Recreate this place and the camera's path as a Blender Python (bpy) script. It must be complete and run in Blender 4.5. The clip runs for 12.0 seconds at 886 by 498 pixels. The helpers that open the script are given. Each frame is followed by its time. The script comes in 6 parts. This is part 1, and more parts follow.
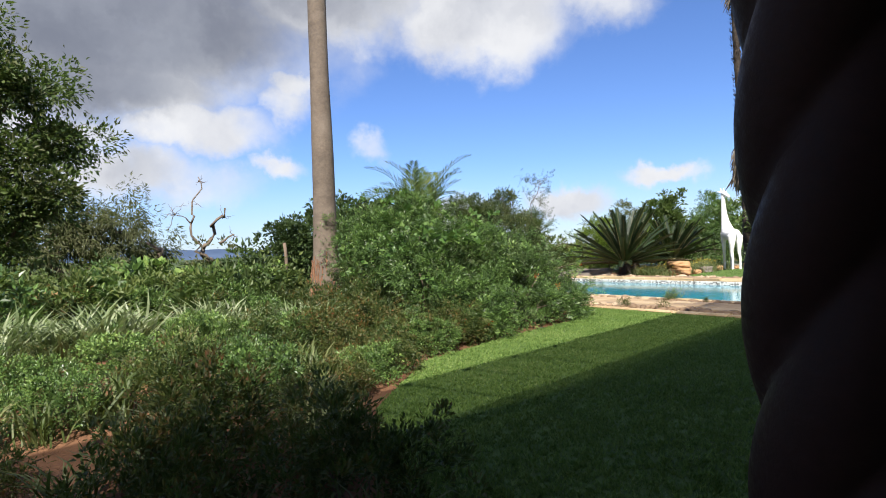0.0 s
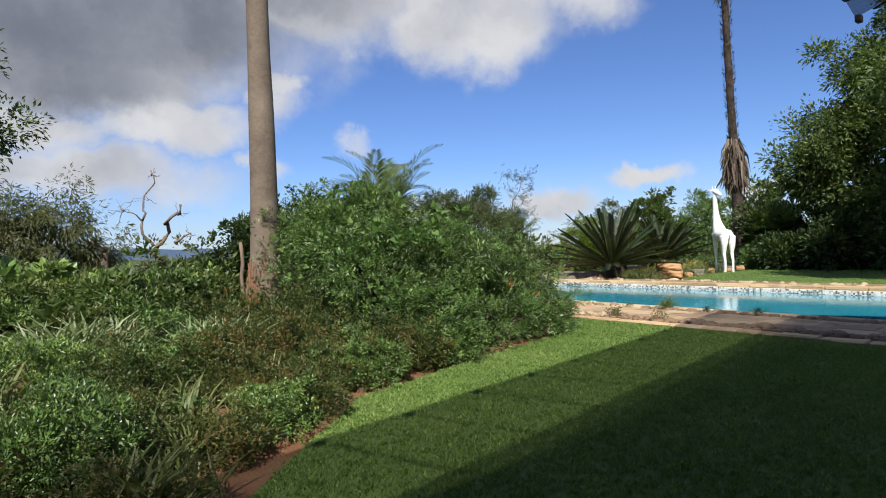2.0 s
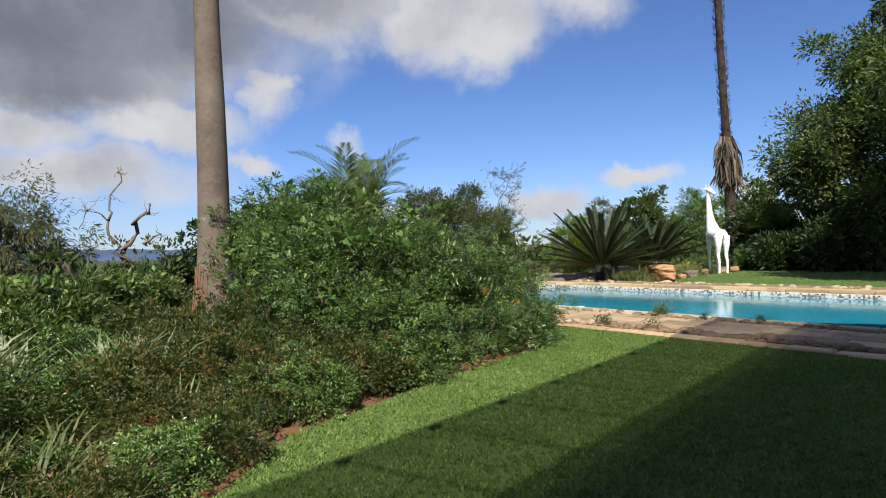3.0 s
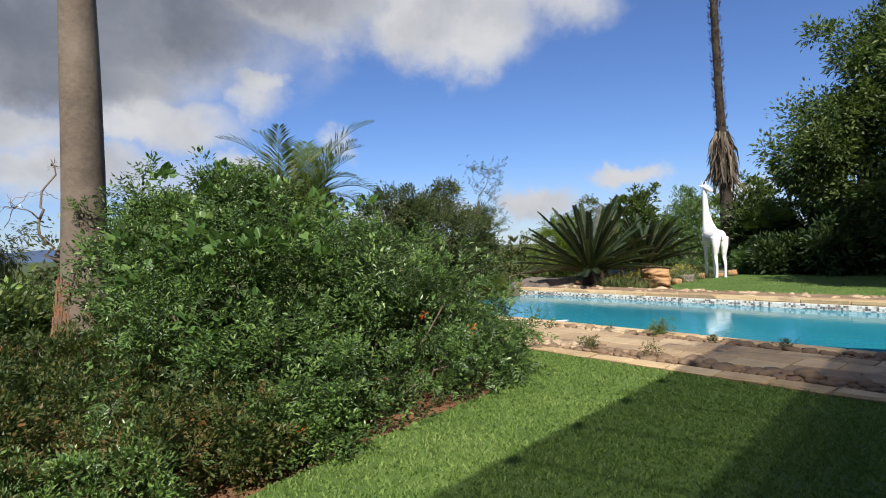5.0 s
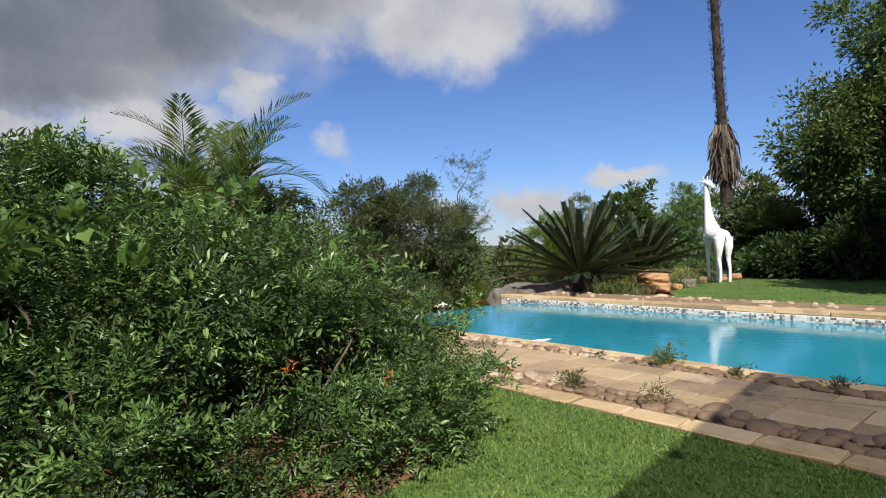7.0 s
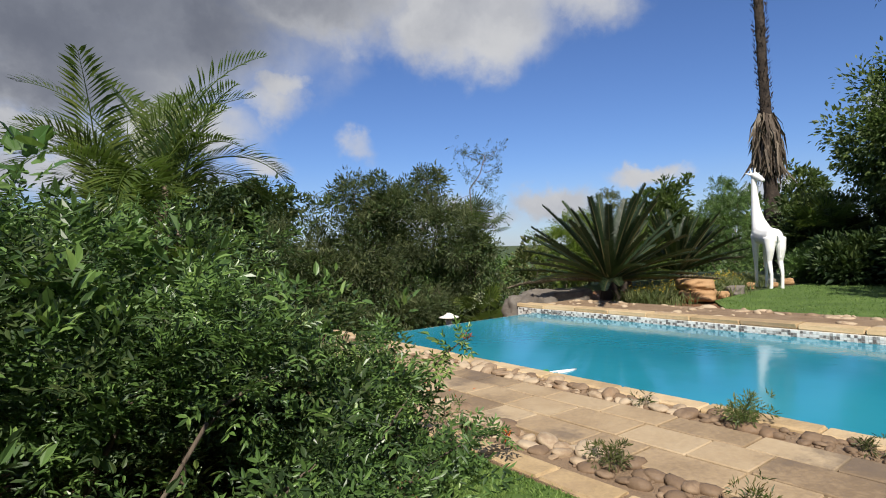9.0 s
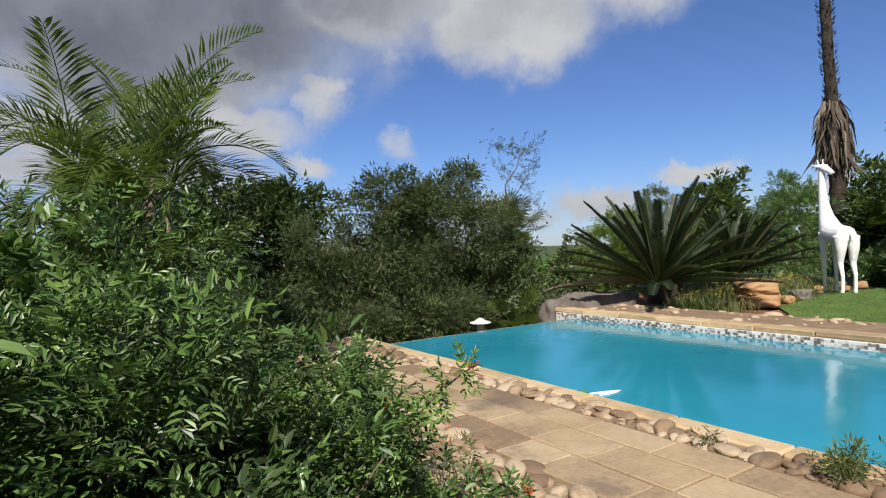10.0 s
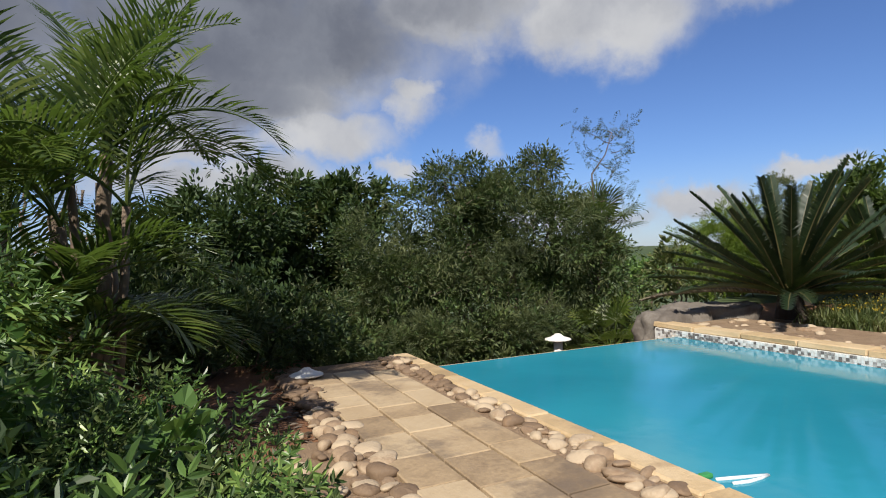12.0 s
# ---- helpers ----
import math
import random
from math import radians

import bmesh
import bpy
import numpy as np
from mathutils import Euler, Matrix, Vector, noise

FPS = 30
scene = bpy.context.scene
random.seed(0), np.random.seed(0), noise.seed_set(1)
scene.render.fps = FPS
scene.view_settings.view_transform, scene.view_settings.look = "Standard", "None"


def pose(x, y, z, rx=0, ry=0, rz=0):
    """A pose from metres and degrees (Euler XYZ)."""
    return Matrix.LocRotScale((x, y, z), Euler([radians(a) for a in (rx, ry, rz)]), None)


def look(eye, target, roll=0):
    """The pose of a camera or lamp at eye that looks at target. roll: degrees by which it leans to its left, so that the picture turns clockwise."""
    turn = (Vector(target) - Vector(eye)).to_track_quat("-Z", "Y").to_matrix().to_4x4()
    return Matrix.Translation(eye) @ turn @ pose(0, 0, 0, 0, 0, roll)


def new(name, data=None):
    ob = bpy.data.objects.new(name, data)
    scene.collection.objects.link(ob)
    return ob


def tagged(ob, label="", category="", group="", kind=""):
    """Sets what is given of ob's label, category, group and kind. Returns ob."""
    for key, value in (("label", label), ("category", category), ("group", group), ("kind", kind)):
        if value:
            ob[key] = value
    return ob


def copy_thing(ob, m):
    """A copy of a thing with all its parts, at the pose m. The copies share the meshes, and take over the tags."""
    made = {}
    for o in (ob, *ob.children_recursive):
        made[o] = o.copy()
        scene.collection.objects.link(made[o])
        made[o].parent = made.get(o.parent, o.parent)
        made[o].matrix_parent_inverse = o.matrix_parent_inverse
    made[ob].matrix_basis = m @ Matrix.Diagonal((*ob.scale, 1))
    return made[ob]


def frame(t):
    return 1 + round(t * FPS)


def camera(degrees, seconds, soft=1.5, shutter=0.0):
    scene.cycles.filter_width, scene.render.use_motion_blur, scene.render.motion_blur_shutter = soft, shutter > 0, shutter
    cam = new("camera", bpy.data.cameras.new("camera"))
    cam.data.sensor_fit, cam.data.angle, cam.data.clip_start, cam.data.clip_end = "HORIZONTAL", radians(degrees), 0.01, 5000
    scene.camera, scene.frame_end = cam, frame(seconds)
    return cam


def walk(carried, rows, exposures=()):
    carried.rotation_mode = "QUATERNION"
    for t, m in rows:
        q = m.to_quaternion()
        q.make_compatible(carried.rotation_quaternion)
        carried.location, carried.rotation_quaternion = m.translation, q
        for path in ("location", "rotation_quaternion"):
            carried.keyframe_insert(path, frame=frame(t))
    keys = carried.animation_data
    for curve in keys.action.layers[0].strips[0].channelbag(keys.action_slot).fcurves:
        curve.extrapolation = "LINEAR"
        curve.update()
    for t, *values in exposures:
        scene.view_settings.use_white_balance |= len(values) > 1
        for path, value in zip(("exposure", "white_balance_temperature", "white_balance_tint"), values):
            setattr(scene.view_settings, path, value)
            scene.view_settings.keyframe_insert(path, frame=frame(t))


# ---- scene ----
cam = camera(76.8, 12.0, 1.05)
METRES, EYE, TILT, LEAN, TURN = 12.0, 1.5, 0.0, 0.0, -36.2
ROWS = [
    (0.0, 0.0, 0.0, 0.0, 0.0, 0.07, 2.32),
    (0.5, 0.0102, 0.0346, 0.0001, -0.1, 0.06, 2.29),
    (1.0, 0.0181, 0.0701, 0.001, -0.34, 0.03, 2.2),
    (1.5, 0.0266, 0.108, 0.0009, -0.8, 0.01, 2.14),
    (2.0, 0.0386, 0.1482, 0.0006, -1.46, 0.03, 2.14),
    (2.5, 0.0541, 0.1902, 0.0019, -1.89, 0.0, 2.16),
    (3.0, 0.0713, 0.2327, 0.0027, -2.24, 0.0, 2.24),
    (5.0, 0.1326, 0.4027, 0.0077, -3.21, -0.07, 2.17),
    (5.5, 0.1499, 0.4455, 0.0094, -3.4, -0.14, 2.19),
    (6.0, 0.1672, 0.4899, 0.0097, -3.59, -0.07, 2.21),
    (6.5, 0.184, 0.5326, 0.0098, -3.67, -0.03, 2.22),
    (7.0, 0.1992, 0.5757, 0.0091, -3.74, -0.04, 2.2),
    (9.0, 0.2434, 0.7491, 0.0114, -1.37, 0.06, 2.15),
    (9.5, 0.2538, 0.7904, 0.0107, 0.62, 0.14, 2.14),
    (10.0, 0.2648, 0.8307, 0.0107, 2.88, 0.2, 2.14),
    (10.5, 0.2731, 0.8697, 0.0108, 5.11, 0.27, 2.11),
    (11.0, 0.2796, 0.9115, 0.01, 7.32, 0.46, 2.17),
    (11.5, 0.2824, 0.9557, 0.01, 9.61, 0.52, 2.07),
    (12.0, 0.2852, 0.9999, 0.01, 11.9, 0.53, 1.95),
]
walk(cam, [(t, pose(0, 0, EYE, TILT, LEAN, TURN) @ pose(METRES * x, METRES * y, METRES * z, 90 + pitch, roll, yaw)) for t, x, y, z, yaw, pitch, roll in ROWS], [(0.0, 0.9), (1.0, 0.72), (2.5, 0.56), (5.5, 0.5), (9.5, 0.33), (12.0, 0.34)])

# ---- sky, sun ----
SUN_TO = Vector((-0.65, -0.76, 0.0)).normalized()
SUN_EL = radians(45.5)
sun_dir = Vector((SUN_TO.x * math.cos(SUN_EL), SUN_TO.y * math.cos(SUN_EL), math.sin(SUN_EL)))
sun_data = bpy.data.lights.new("sun", "SUN")
sun_data.energy, sun_data.angle, sun_data.color = 5.0, radians(0.6), (1.0, 0.94, 0.84)
sun = new("sun", sun_data)
sun.matrix_world = look(sun_dir * 60, (0, 0, 0))

world = bpy.data.worlds.new("sky")
scene.world = world
world.use_nodes = True


class Nodes:
    """A small helper for node trees."""

    def __init__(self, tree):
        self.t = tree
        tree.nodes.clear()

    def add(self, kind):
        return self.t.nodes.new(kind)

    def link(self, a, b):
        self.t.links.new(a, b)

    def math(self, op, a, b=None, clamp=False):
        n = self.add("ShaderNodeMath")
        n.operation, n.use_clamp = op, clamp
        for i, v in enumerate((a, b)):
            if v is None:
                continue
            if isinstance(v, (int, float)):
                n.inputs[i].default_value = v
            else:
                self.link(v, n.inputs[i])
        return n.outputs[0]

    def vmath(self, op, a, b):
        n = self.add("ShaderNodeVectorMath")
        n.operation = op
        for i, v in enumerate((a, b)):
            if isinstance(v, (tuple, Vector)):
                n.inputs[i].default_value = v
            elif isinstance(v, (int, float)):
                n.inputs[3].default_value = v
            else:
                self.link(v, n.inputs[i])
        return n.outputs["Value"] if op in ("LENGTH", "DISTANCE", "DOT_PRODUCT") else n.outputs[0]

    def noise(self, vec, scale, detail=4.0, rough=0.55):
        n = self.add("ShaderNodeTexNoise")
        n.inputs["Scale"].default_value, n.inputs["Detail"].default_value, n.inputs["Roughness"].default_value = scale, detail, rough
        self.link(vec, n.inputs["Vector"])
        return n

    def remap(self, v, a, b, c=0.0, d=1.0, smooth=True):
        n = self.add("ShaderNodeMapRange")
        n.interpolation_type = "SMOOTHSTEP" if smooth else "LINEAR"
        for i, x in enumerate((v, a, b, c, d)):
            if isinstance(x, (int, float)):
                n.inputs[i].default_value = x
            else:
                self.link(x, n.inputs[i])
        return n.outputs[0]

    def mix(self, f, a, b, blend="MIX"):
        n = self.add("ShaderNodeMix")
        n.data_type, n.blend_type = "RGBA", blend
        for i, v in ((0, f), (6, a), (7, b)):
            if isinstance(v, (int, float)):
                n.inputs[i].default_value = v
            elif isinstance(v, tuple):
                n.inputs[i].default_value = (*v, 1.0)
            else:
                self.link(v, n.inputs[i])
        return n.outputs[2]

    def ramp(self, f, stops):
        n = self.add("ShaderNodeValToRGB")
        e = n.color_ramp.elements
        while len(e) < len(stops):
            e.new(0.5)
        for el, (p, c) in zip(e, stops):
            el.position, el.color = p, (*c, 1.0)
        self.link(f, n.inputs[0])
        return n.outputs[0]


SKY_STRENGTH = 0.06
# clouds: middle direction, half width, half height, density, greyness
CLOUDS = [
    ((0.10, 0.93, 0.36), 0.40, 0.17, 1.0, 1.0),
    ((0.08, 0.95, 0.27), 0.26, 0.08, 1.0, 0.9),
    ((0.04, 0.985, 0.135), 0.26, 0.055, 0.9, 0.6),
    ((0.358, 0.891, 0.279), 0.055, 0.035, 0.8, 0.1),
    ((-0.35, 0.88, 0.36), 0.40, 0.20, 1.0, 1.0),
    ((0.40, 0.83, 0.43), 0.24, 0.12, 1.0, 0.75),
    ((0.20, 0.955, 0.205), 0.17, 0.055, 0.85, 0.25),
    ((0.00, 0.97, 0.20), 0.20, 0.06, 0.9, 0.6),
    ((0.345, 0.905, 0.25), 0.065, 0.06, 0.75, 0.1),
    ((0.33, 0.93, 0.150), 0.070, 0.026, 0.8, 0.2),
    ((0.18, 0.97, 0.12), 0.18, 0.05, 0.62, 0.6),
    ((0.62, 0.70, 0.385), 0.20, 0.105, 1.0, 0.45),
    ((0.74, 0.57, 0.40), 0.13, 0.07, 0.75, 0.1),
    ((0.48, 0.857, 0.19), 0.044, 0.032, 0.58, 0.15),
    ((0.843, 0.526, 0.116), 0.070, 0.024, 1.0, 0.05),
    ((0.749, 0.658, 0.080), 0.085, 0.036, 1.0, 0.05),
    ((0.60, 0.79, 0.06), 0.22, 0.035, 0.75, 0.1),
    ((0.92, 0.38, 0.075), 0.09, 0.022, 0.8, 0.25),
    ((0.95, 0.22, 0.17), 0.06, 0.02, 0.7, 0.2),
]
W = Nodes(world.node_tree)
sky = W.add("ShaderNodeTexSky")
sky.sky_type, sky.sun_disc, sky.sun_elevation, sky.sun_rotation = "NISHITA", False, SUN_EL, math.atan2(SUN_TO.x, SUN_TO.y)
sky.air_density, sky.dust_density, sky.ozone_density = 1.0, 0.2, 4.0
way = W.add("ShaderNodeTexCoord").outputs["Generated"]
way = W.vmath("NORMALIZE", way, (0, 0, 0))
n1 = W.noise(way, 6.0, 7.0, 0.6)
bent = W.vmath("ADD", way, W.vmath("SCALE", W.vmath("SUBTRACT", n1.outputs["Color"], (0.5, 0.5, 0.5)), 0.11))
n2 = W.noise(way, 22.0, 6.0, 0.6)
bent = W.vmath("ADD", bent, W.vmath("SCALE", W.vmath("SUBTRACT", n2.outputs["Color"], (0.5, 0.5, 0.5)), 0.05))
cover, grey = None, None
for mid, wide, high, dense, g in CLOUDS:
    off = W.vmath("MULTIPLY", W.vmath("SUBTRACT", bent, mid), (1 / wide, 1 / wide, 1 / high))
    d = W.math("MULTIPLY", W.remap(W.vmath("LENGTH", off, (0, 0, 0)), 1.35, 0.2), dense)
    gd = W.math("MULTIPLY", d, g)
    cover = d if cover is None else W.math("MAXIMUM", cover, d)
    grey = gd if grey is None else W.math("MAXIMUM", grey, gd)
# scattered clouds over the rest of the sky, unseen, greyed to lower the fill light
split = W.add("ShaderNodeSeparateXYZ")
W.link(way, split.inputs[0])
low = W.math("MAXIMUM", split.outputs[2], 0.0)
behind = W.math("MAXIMUM", W.remap(W.vmath("DOT_PRODUCT", way, (0.588, 0.809, 0.0)), 0.5, 0.1), W.remap(low, 0.55, 0.7))
rest = W.math("MULTIPLY", W.remap(W.noise(way, 2.6, 6.0, 0.6).outputs["Fac"], 0.40, 0.58), behind)
cover = W.math("MAXIMUM", cover, W.math("MULTIPLY", rest, 0.9))
grey = W.math("MAXIMUM", grey, W.math("MULTIPLY", rest, 0.95))
texture = W.noise(way, 11.0, 7.0, 0.58).outputs["Fac"]
fine = W.math("ADD", cover, W.math("MULTIPLY", W.math("SUBTRACT", texture, 0.5), 0.75))
alpha = W.remap(fine, 0.12, 0.92)
shade = W.remap(W.math("ADD", grey, W.math("MULTIPLY", W.math("SUBTRACT", n1.outputs["Fac"], 0.5), 0.55)), 0.3, 1.0)
puff = W.noise(bent, 7.0, 4.0, 0.5).outputs["Fac"]
cloud = W.mix(shade, W.mix(W.remap(puff, 0.3, 0.65), (6.2, 6.4, 7.0), (8.0, 8.1, 8.4)), W.mix(W.remap(puff, 0.3, 0.7), (2.05, 2.25, 2.85), (3.1, 3.35, 4.0)))
haze = W.mix(W.math("MULTIPLY", W.remap(low, 0.16, 0.0), 0.35), W.mix(1.0, sky.outputs[0], (0.93, 1.1, 1.5), "MULTIPLY"), (6.0, 6.8, 8.2))
full = W.mix(alpha, haze, cloud)
bg = W.add("ShaderNodeBackground")
bg.inputs["Strength"].default_value = SKY_STRENGTH
W.link(full, bg.inputs["Color"])
W.link(bg.outputs[0], W.add("ShaderNodeOutputWorld").inputs[0])


# ---- materials ----
def material(name, colours, scale=3.0, rough=0.7, bump=0.2, fine=40.0, vary=0.0, island=0.0, metal=0.0, spec=0.4, stretch=(1, 1, 1), coat=0.0, stain=None):
    """colours: dark, middle, light; two scales of variation; vary: by object; island: by piece."""
    m = bpy.data.materials.new(name)
    m.use_nodes = True
    N = Nodes(m.node_tree)
    co = N.vmath("MULTIPLY", N.add("ShaderNodeNewGeometry").outputs["Position"], stretch)
    big, small = N.noise(co, scale, 5.0, 0.6).outputs["Fac"], N.noise(co, fine, 4.0, 0.65).outputs["Fac"]
    f = N.math("ADD", N.math("MULTIPLY", big, 0.6), N.math("MULTIPLY", small, 0.4))
    if vary:
        r = N.add("ShaderNodeObjectInfo").outputs["Random"]
        f = N.math("ADD", f, N.math("MULTIPLY", N.math("SUBTRACT", r, 0.5), vary))
    if island:
        r = N.add("ShaderNodeNewGeometry").outputs["Random Per Island"]
        f = N.math("ADD", f, N.math("MULTIPLY", N.math("SUBTRACT", r, 0.5), island))
    c = N.ramp(f, [(0.28, colours[0]), (0.5, colours[1]), (0.72, colours[2])])
    if stain:
        c = N.mix(N.math("MULTIPLY", N.remap(N.noise(co, scale * 0.6, 6.0, 0.7).outputs["Fac"], 0.52, 0.68), 0.75), c, stain)
    p = N.add("ShaderNodeBsdfPrincipled")
    N.link(c, p.inputs["Base Color"])
    N.link(N.remap(small, 0.3, 0.7, max(0.02, rough - 0.12), min(1.0, rough + 0.12)), p.inputs["Roughness"])
    p.inputs["Metallic"].default_value, p.inputs["Specular IOR Level"].default_value, p.inputs["Coat Weight"].default_value = metal, spec, coat
    if bump:
        b = N.add("ShaderNodeBump")
        b.inputs["Strength"].default_value, b.inputs["Distance"].default_value = bump, 0.02
        N.link(N.math("ADD", small, big), b.inputs["Height"])
        N.link(b.outputs[0], p.inputs["Normal"])
    N.link(p.outputs[0], N.add("ShaderNodeOutputMaterial").inputs[0])
    return m


def leaf_material(name, stops, through_light=0.3, rough=0.4, patch=1.2, amount=0.5, spec=0.4):
    """Leaves: colour by leaf and by patches of the plant, with light coming through."""
    m = bpy.data.materials.new(name)
    m.use_nodes = True
    N = Nodes(m.node_tree)
    geo = N.add("ShaderNodeNewGeometry")
    big = N.noise(geo.outputs["Position"], patch, 4.0, 0.6).outputs["Fac"]
    f = N.math("ADD", N.math("MULTIPLY", geo.outputs["Random Per Island"], 1 - amount), N.math("MULTIPLY", N.remap(big, 0.3, 0.7, smooth=False), amount))
    f = N.math("ADD", f, N.math("MULTIPLY", N.math("SUBTRACT", N.add("ShaderNodeObjectInfo").outputs["Random"], 0.5), 0.3))
    c = N.ramp(f, stops)
    p = N.add("ShaderNodeBsdfPrincipled")
    N.link(c, p.inputs["Base Color"])
    p.inputs["Roughness"].default_value, p.inputs["Specular IOR Level"].default_value = rough, spec
    tr = N.add("ShaderNodeBsdfTranslucent")
    N.link(N.mix(0.5, c, (0.22, 0.36, 0.05), "MIX"), tr.inputs["Color"])
    mx = N.add("ShaderNodeMixShader")
    mx.inputs[0].default_value = through_light
    N.link(p.outputs[0], mx.inputs[1])
    N.link(tr.outputs[0], mx.inputs[2])
    N.link(mx.outputs[0], N.add("ShaderNodeOutputMaterial").inputs[0])
    return m


GREEN_BUSH = leaf_material("green_bush_leaves", [(0.0, (0.026, 0.050, 0.018)), (0.35, (0.068, 0.128, 0.034)), (0.65, (0.138, 0.235, 0.058)), (1.0, (0.30, 0.40, 0.11))], 0.2, 0.38, 3.5, 0.4, 0.5)
GREEN_VINE = leaf_material("vine_leaves", [(0.0, (0.040, 0.095, 0.024)), (0.5, (0.078, 0.160, 0.040)), (1.0, (0.16, 0.25, 0.065))], 0.3, 0.42, 1.2, 0.4, 0.45)
GREEN_DARK = leaf_material("dark_glossy_leaves", [(0.0, (0.016, 0.033, 0.013)), (0.5, (0.040, 0.068, 0.022)), (1.0, (0.105, 0.132, 0.042))], 0.12, 0.5, 1.2, 0.5, 0.28)
GREEN_OLIVE = leaf_material("olive_leaves", [(0.0, (0.036, 0.046, 0.018)), (0.5, (0.074, 0.086, 0.029)), (1.0, (0.152, 0.149, 0.055))], 0.25, 0.55)
GREEN_TREE = leaf_material("tree_leaves", [(0.0, (0.036, 0.062, 0.018)), (0.5, (0.082, 0.122, 0.034)), (1.0, (0.190, 0.222, 0.070))], 0.3, 0.5)
PALE_OLIVE = leaf_material("pale_olive_leaves", [(0.0, (0.05, 0.056, 0.025)), (0.5, (0.095, 0.103, 0.046)), (1.0, (0.17, 0.175, 0.085))], 0.3, 0.6)
GREEN_GRAY = leaf_material("feathery_leaves", [(0.0, (0.032, 0.048, 0.020)), (0.5, (0.072, 0.090, 0.035)), (1.0, (0.150, 0.162, 0.066))], 0.25, 0.6)
GREEN_LIME = leaf_material("lime_leaves", [(0.0, (0.072, 0.115, 0.013)), (0.5, (0.132, 0.192, 0.022)), (1.0, (0.240, 0.288, 0.044))], 0.35, 0.5)
GREEN_RED = leaf_material("reddish_shrub_leaves", [(0.0, (0.020, 0.038, 0.011)), (0.4, (0.045, 0.072, 0.018)), (0.56, (0.085, 0.105, 0.026)), (0.75, (0.12, 0.095, 0.03)), (0.95, (0.20, 0.08, 0.03))], 0.25, 0.5, 2.6, 0.5)
GREEN_PALM = leaf_material("palm_leaves", [(0.0, (0.036, 0.062, 0.013)), (0.5, (0.072, 0.110, 0.020)), (1.0, (0.156, 0.182, 0.039))], 0.3, 0.38, 1.5, 0.5)
GREEN_CYCAD = leaf_material("stiff_cycad_leaves", [(0.0, (0.010, 0.020, 0.009)), (0.6, (0.020, 0.036, 0.015)), (0.9, (0.042, 0.062, 0.024)), (1.0, (0.06, 0.06, 0.026))], 0.06, 0.42)
CYCAD_RIB = leaf_material("cycad_ribs", [(0.0, (0.07, 0.06, 0.025)), (1.0, (0.18, 0.15, 0.06))], 0.0, 0.5)
DRY_FROND = leaf_material("dry_fronds", [(0.0, (0.04, 0.028, 0.020)), (0.45, (0.10, 0.074, 0.054)), (1.0, (0.30, 0.25, 0.19))], 0.05, 0.7, 1.2, 0.25)
PALE_GRASS = leaf_material("variegated_blades", [(0.0, (0.08, 0.12, 0.045)), (0.45, (0.20, 0.25, 0.115)), (1.0, (0.5, 0.53, 0.37))], 0.25, 0.5)
DARK_GRASS = leaf_material("strappy_blades", [(0.0, (0.036, 0.058, 0.017)), (0.5, (0.084, 0.115, 0.033)), (1.0, (0.240, 0.240, 0.110))], 0.25, 0.5)
LAWN_BLADE = leaf_material("lawn_blades", [(0.0, (0.045, 0.095, 0.022)), (0.5, (0.135, 0.225, 0.052)), (0.85, (0.215, 0.310, 0.080)), (1.0, (0.330, 0.390, 0.150))], 0.3, 0.6, 0.8, 0.25, 0.3)
FLOWER = leaf_material("orange_flowers", [(0.0, (0.55, 0.06, 0.015)), (1.0, (0.8, 0.16, 0.03))], 0.3, 0.5)
FLOWER_YELLOW = leaf_material("yellow_flowers", [(0.0, (0.5, 0.36, 0.03)), (1.0, (0.65, 0.5, 0.08))], 0.3, 0.5)
BARK = material("grey_brown_bark", ((0.05, 0.035, 0.025), (0.12, 0.09, 0.065), (0.22, 0.17, 0.13)), 4.0, 0.85, 0.8, 30.0, stretch=(1, 1, 0.25))
DEADWOOD = material("bleached_dead_wood", ((0.06, 0.045, 0.035), (0.16, 0.12, 0.09), (0.3, 0.25, 0.2)), 6.0, 0.8, 0.6, 30.0, stretch=(1, 1, 0.3))
PALM_BARK = material("palm_trunk_bark", ((0.075, 0.058, 0.045), (0.15, 0.118, 0.092), (0.23, 0.19, 0.155)), 1.3, 0.88, 0.35, 16.0, stretch=(1, 1, 1.3), stain=(0.07, 0.056, 0.046))
PALM_ROOT = material("palm_root_bark", ((0.10, 0.045, 0.025), (0.20, 0.10, 0.055), (0.30, 0.17, 0.10)), 5.0, 0.9, 1.0, 40.0)
DARK_TRUNK = material("shaggy_trunk_bark", ((0.014, 0.010, 0.008), (0.036, 0.026, 0.020), (0.11, 0.085, 0.065)), 5.0, 0.9, 1.0, 18.0)
SOIL = material("red_brown_soil", ((0.10, 0.045, 0.022), (0.19, 0.09, 0.045), (0.28, 0.15, 0.08)), 1.2, 0.95, 0.8, 45.0)
FIELD = material("rough_veld_ground", ((0.035, 0.055, 0.018), (0.06, 0.085, 0.028), (0.12, 0.12, 0.05)), 0.12, 0.95, 0.5, 3.0)
TURF = material("mown_turf", ((0.045, 0.08, 0.016), (0.085, 0.145, 0.028), (0.15, 0.22, 0.05)), 1.1, 0.9, 0.6, 70.0)
SLAB = material("sandstone_slabs", ((0.22, 0.155, 0.095), (0.38, 0.275, 0.165), (0.47, 0.36, 0.23)), 1.6, 0.75, 0.25, 26.0, vary=0.42, stain=(0.15, 0.112, 0.082))
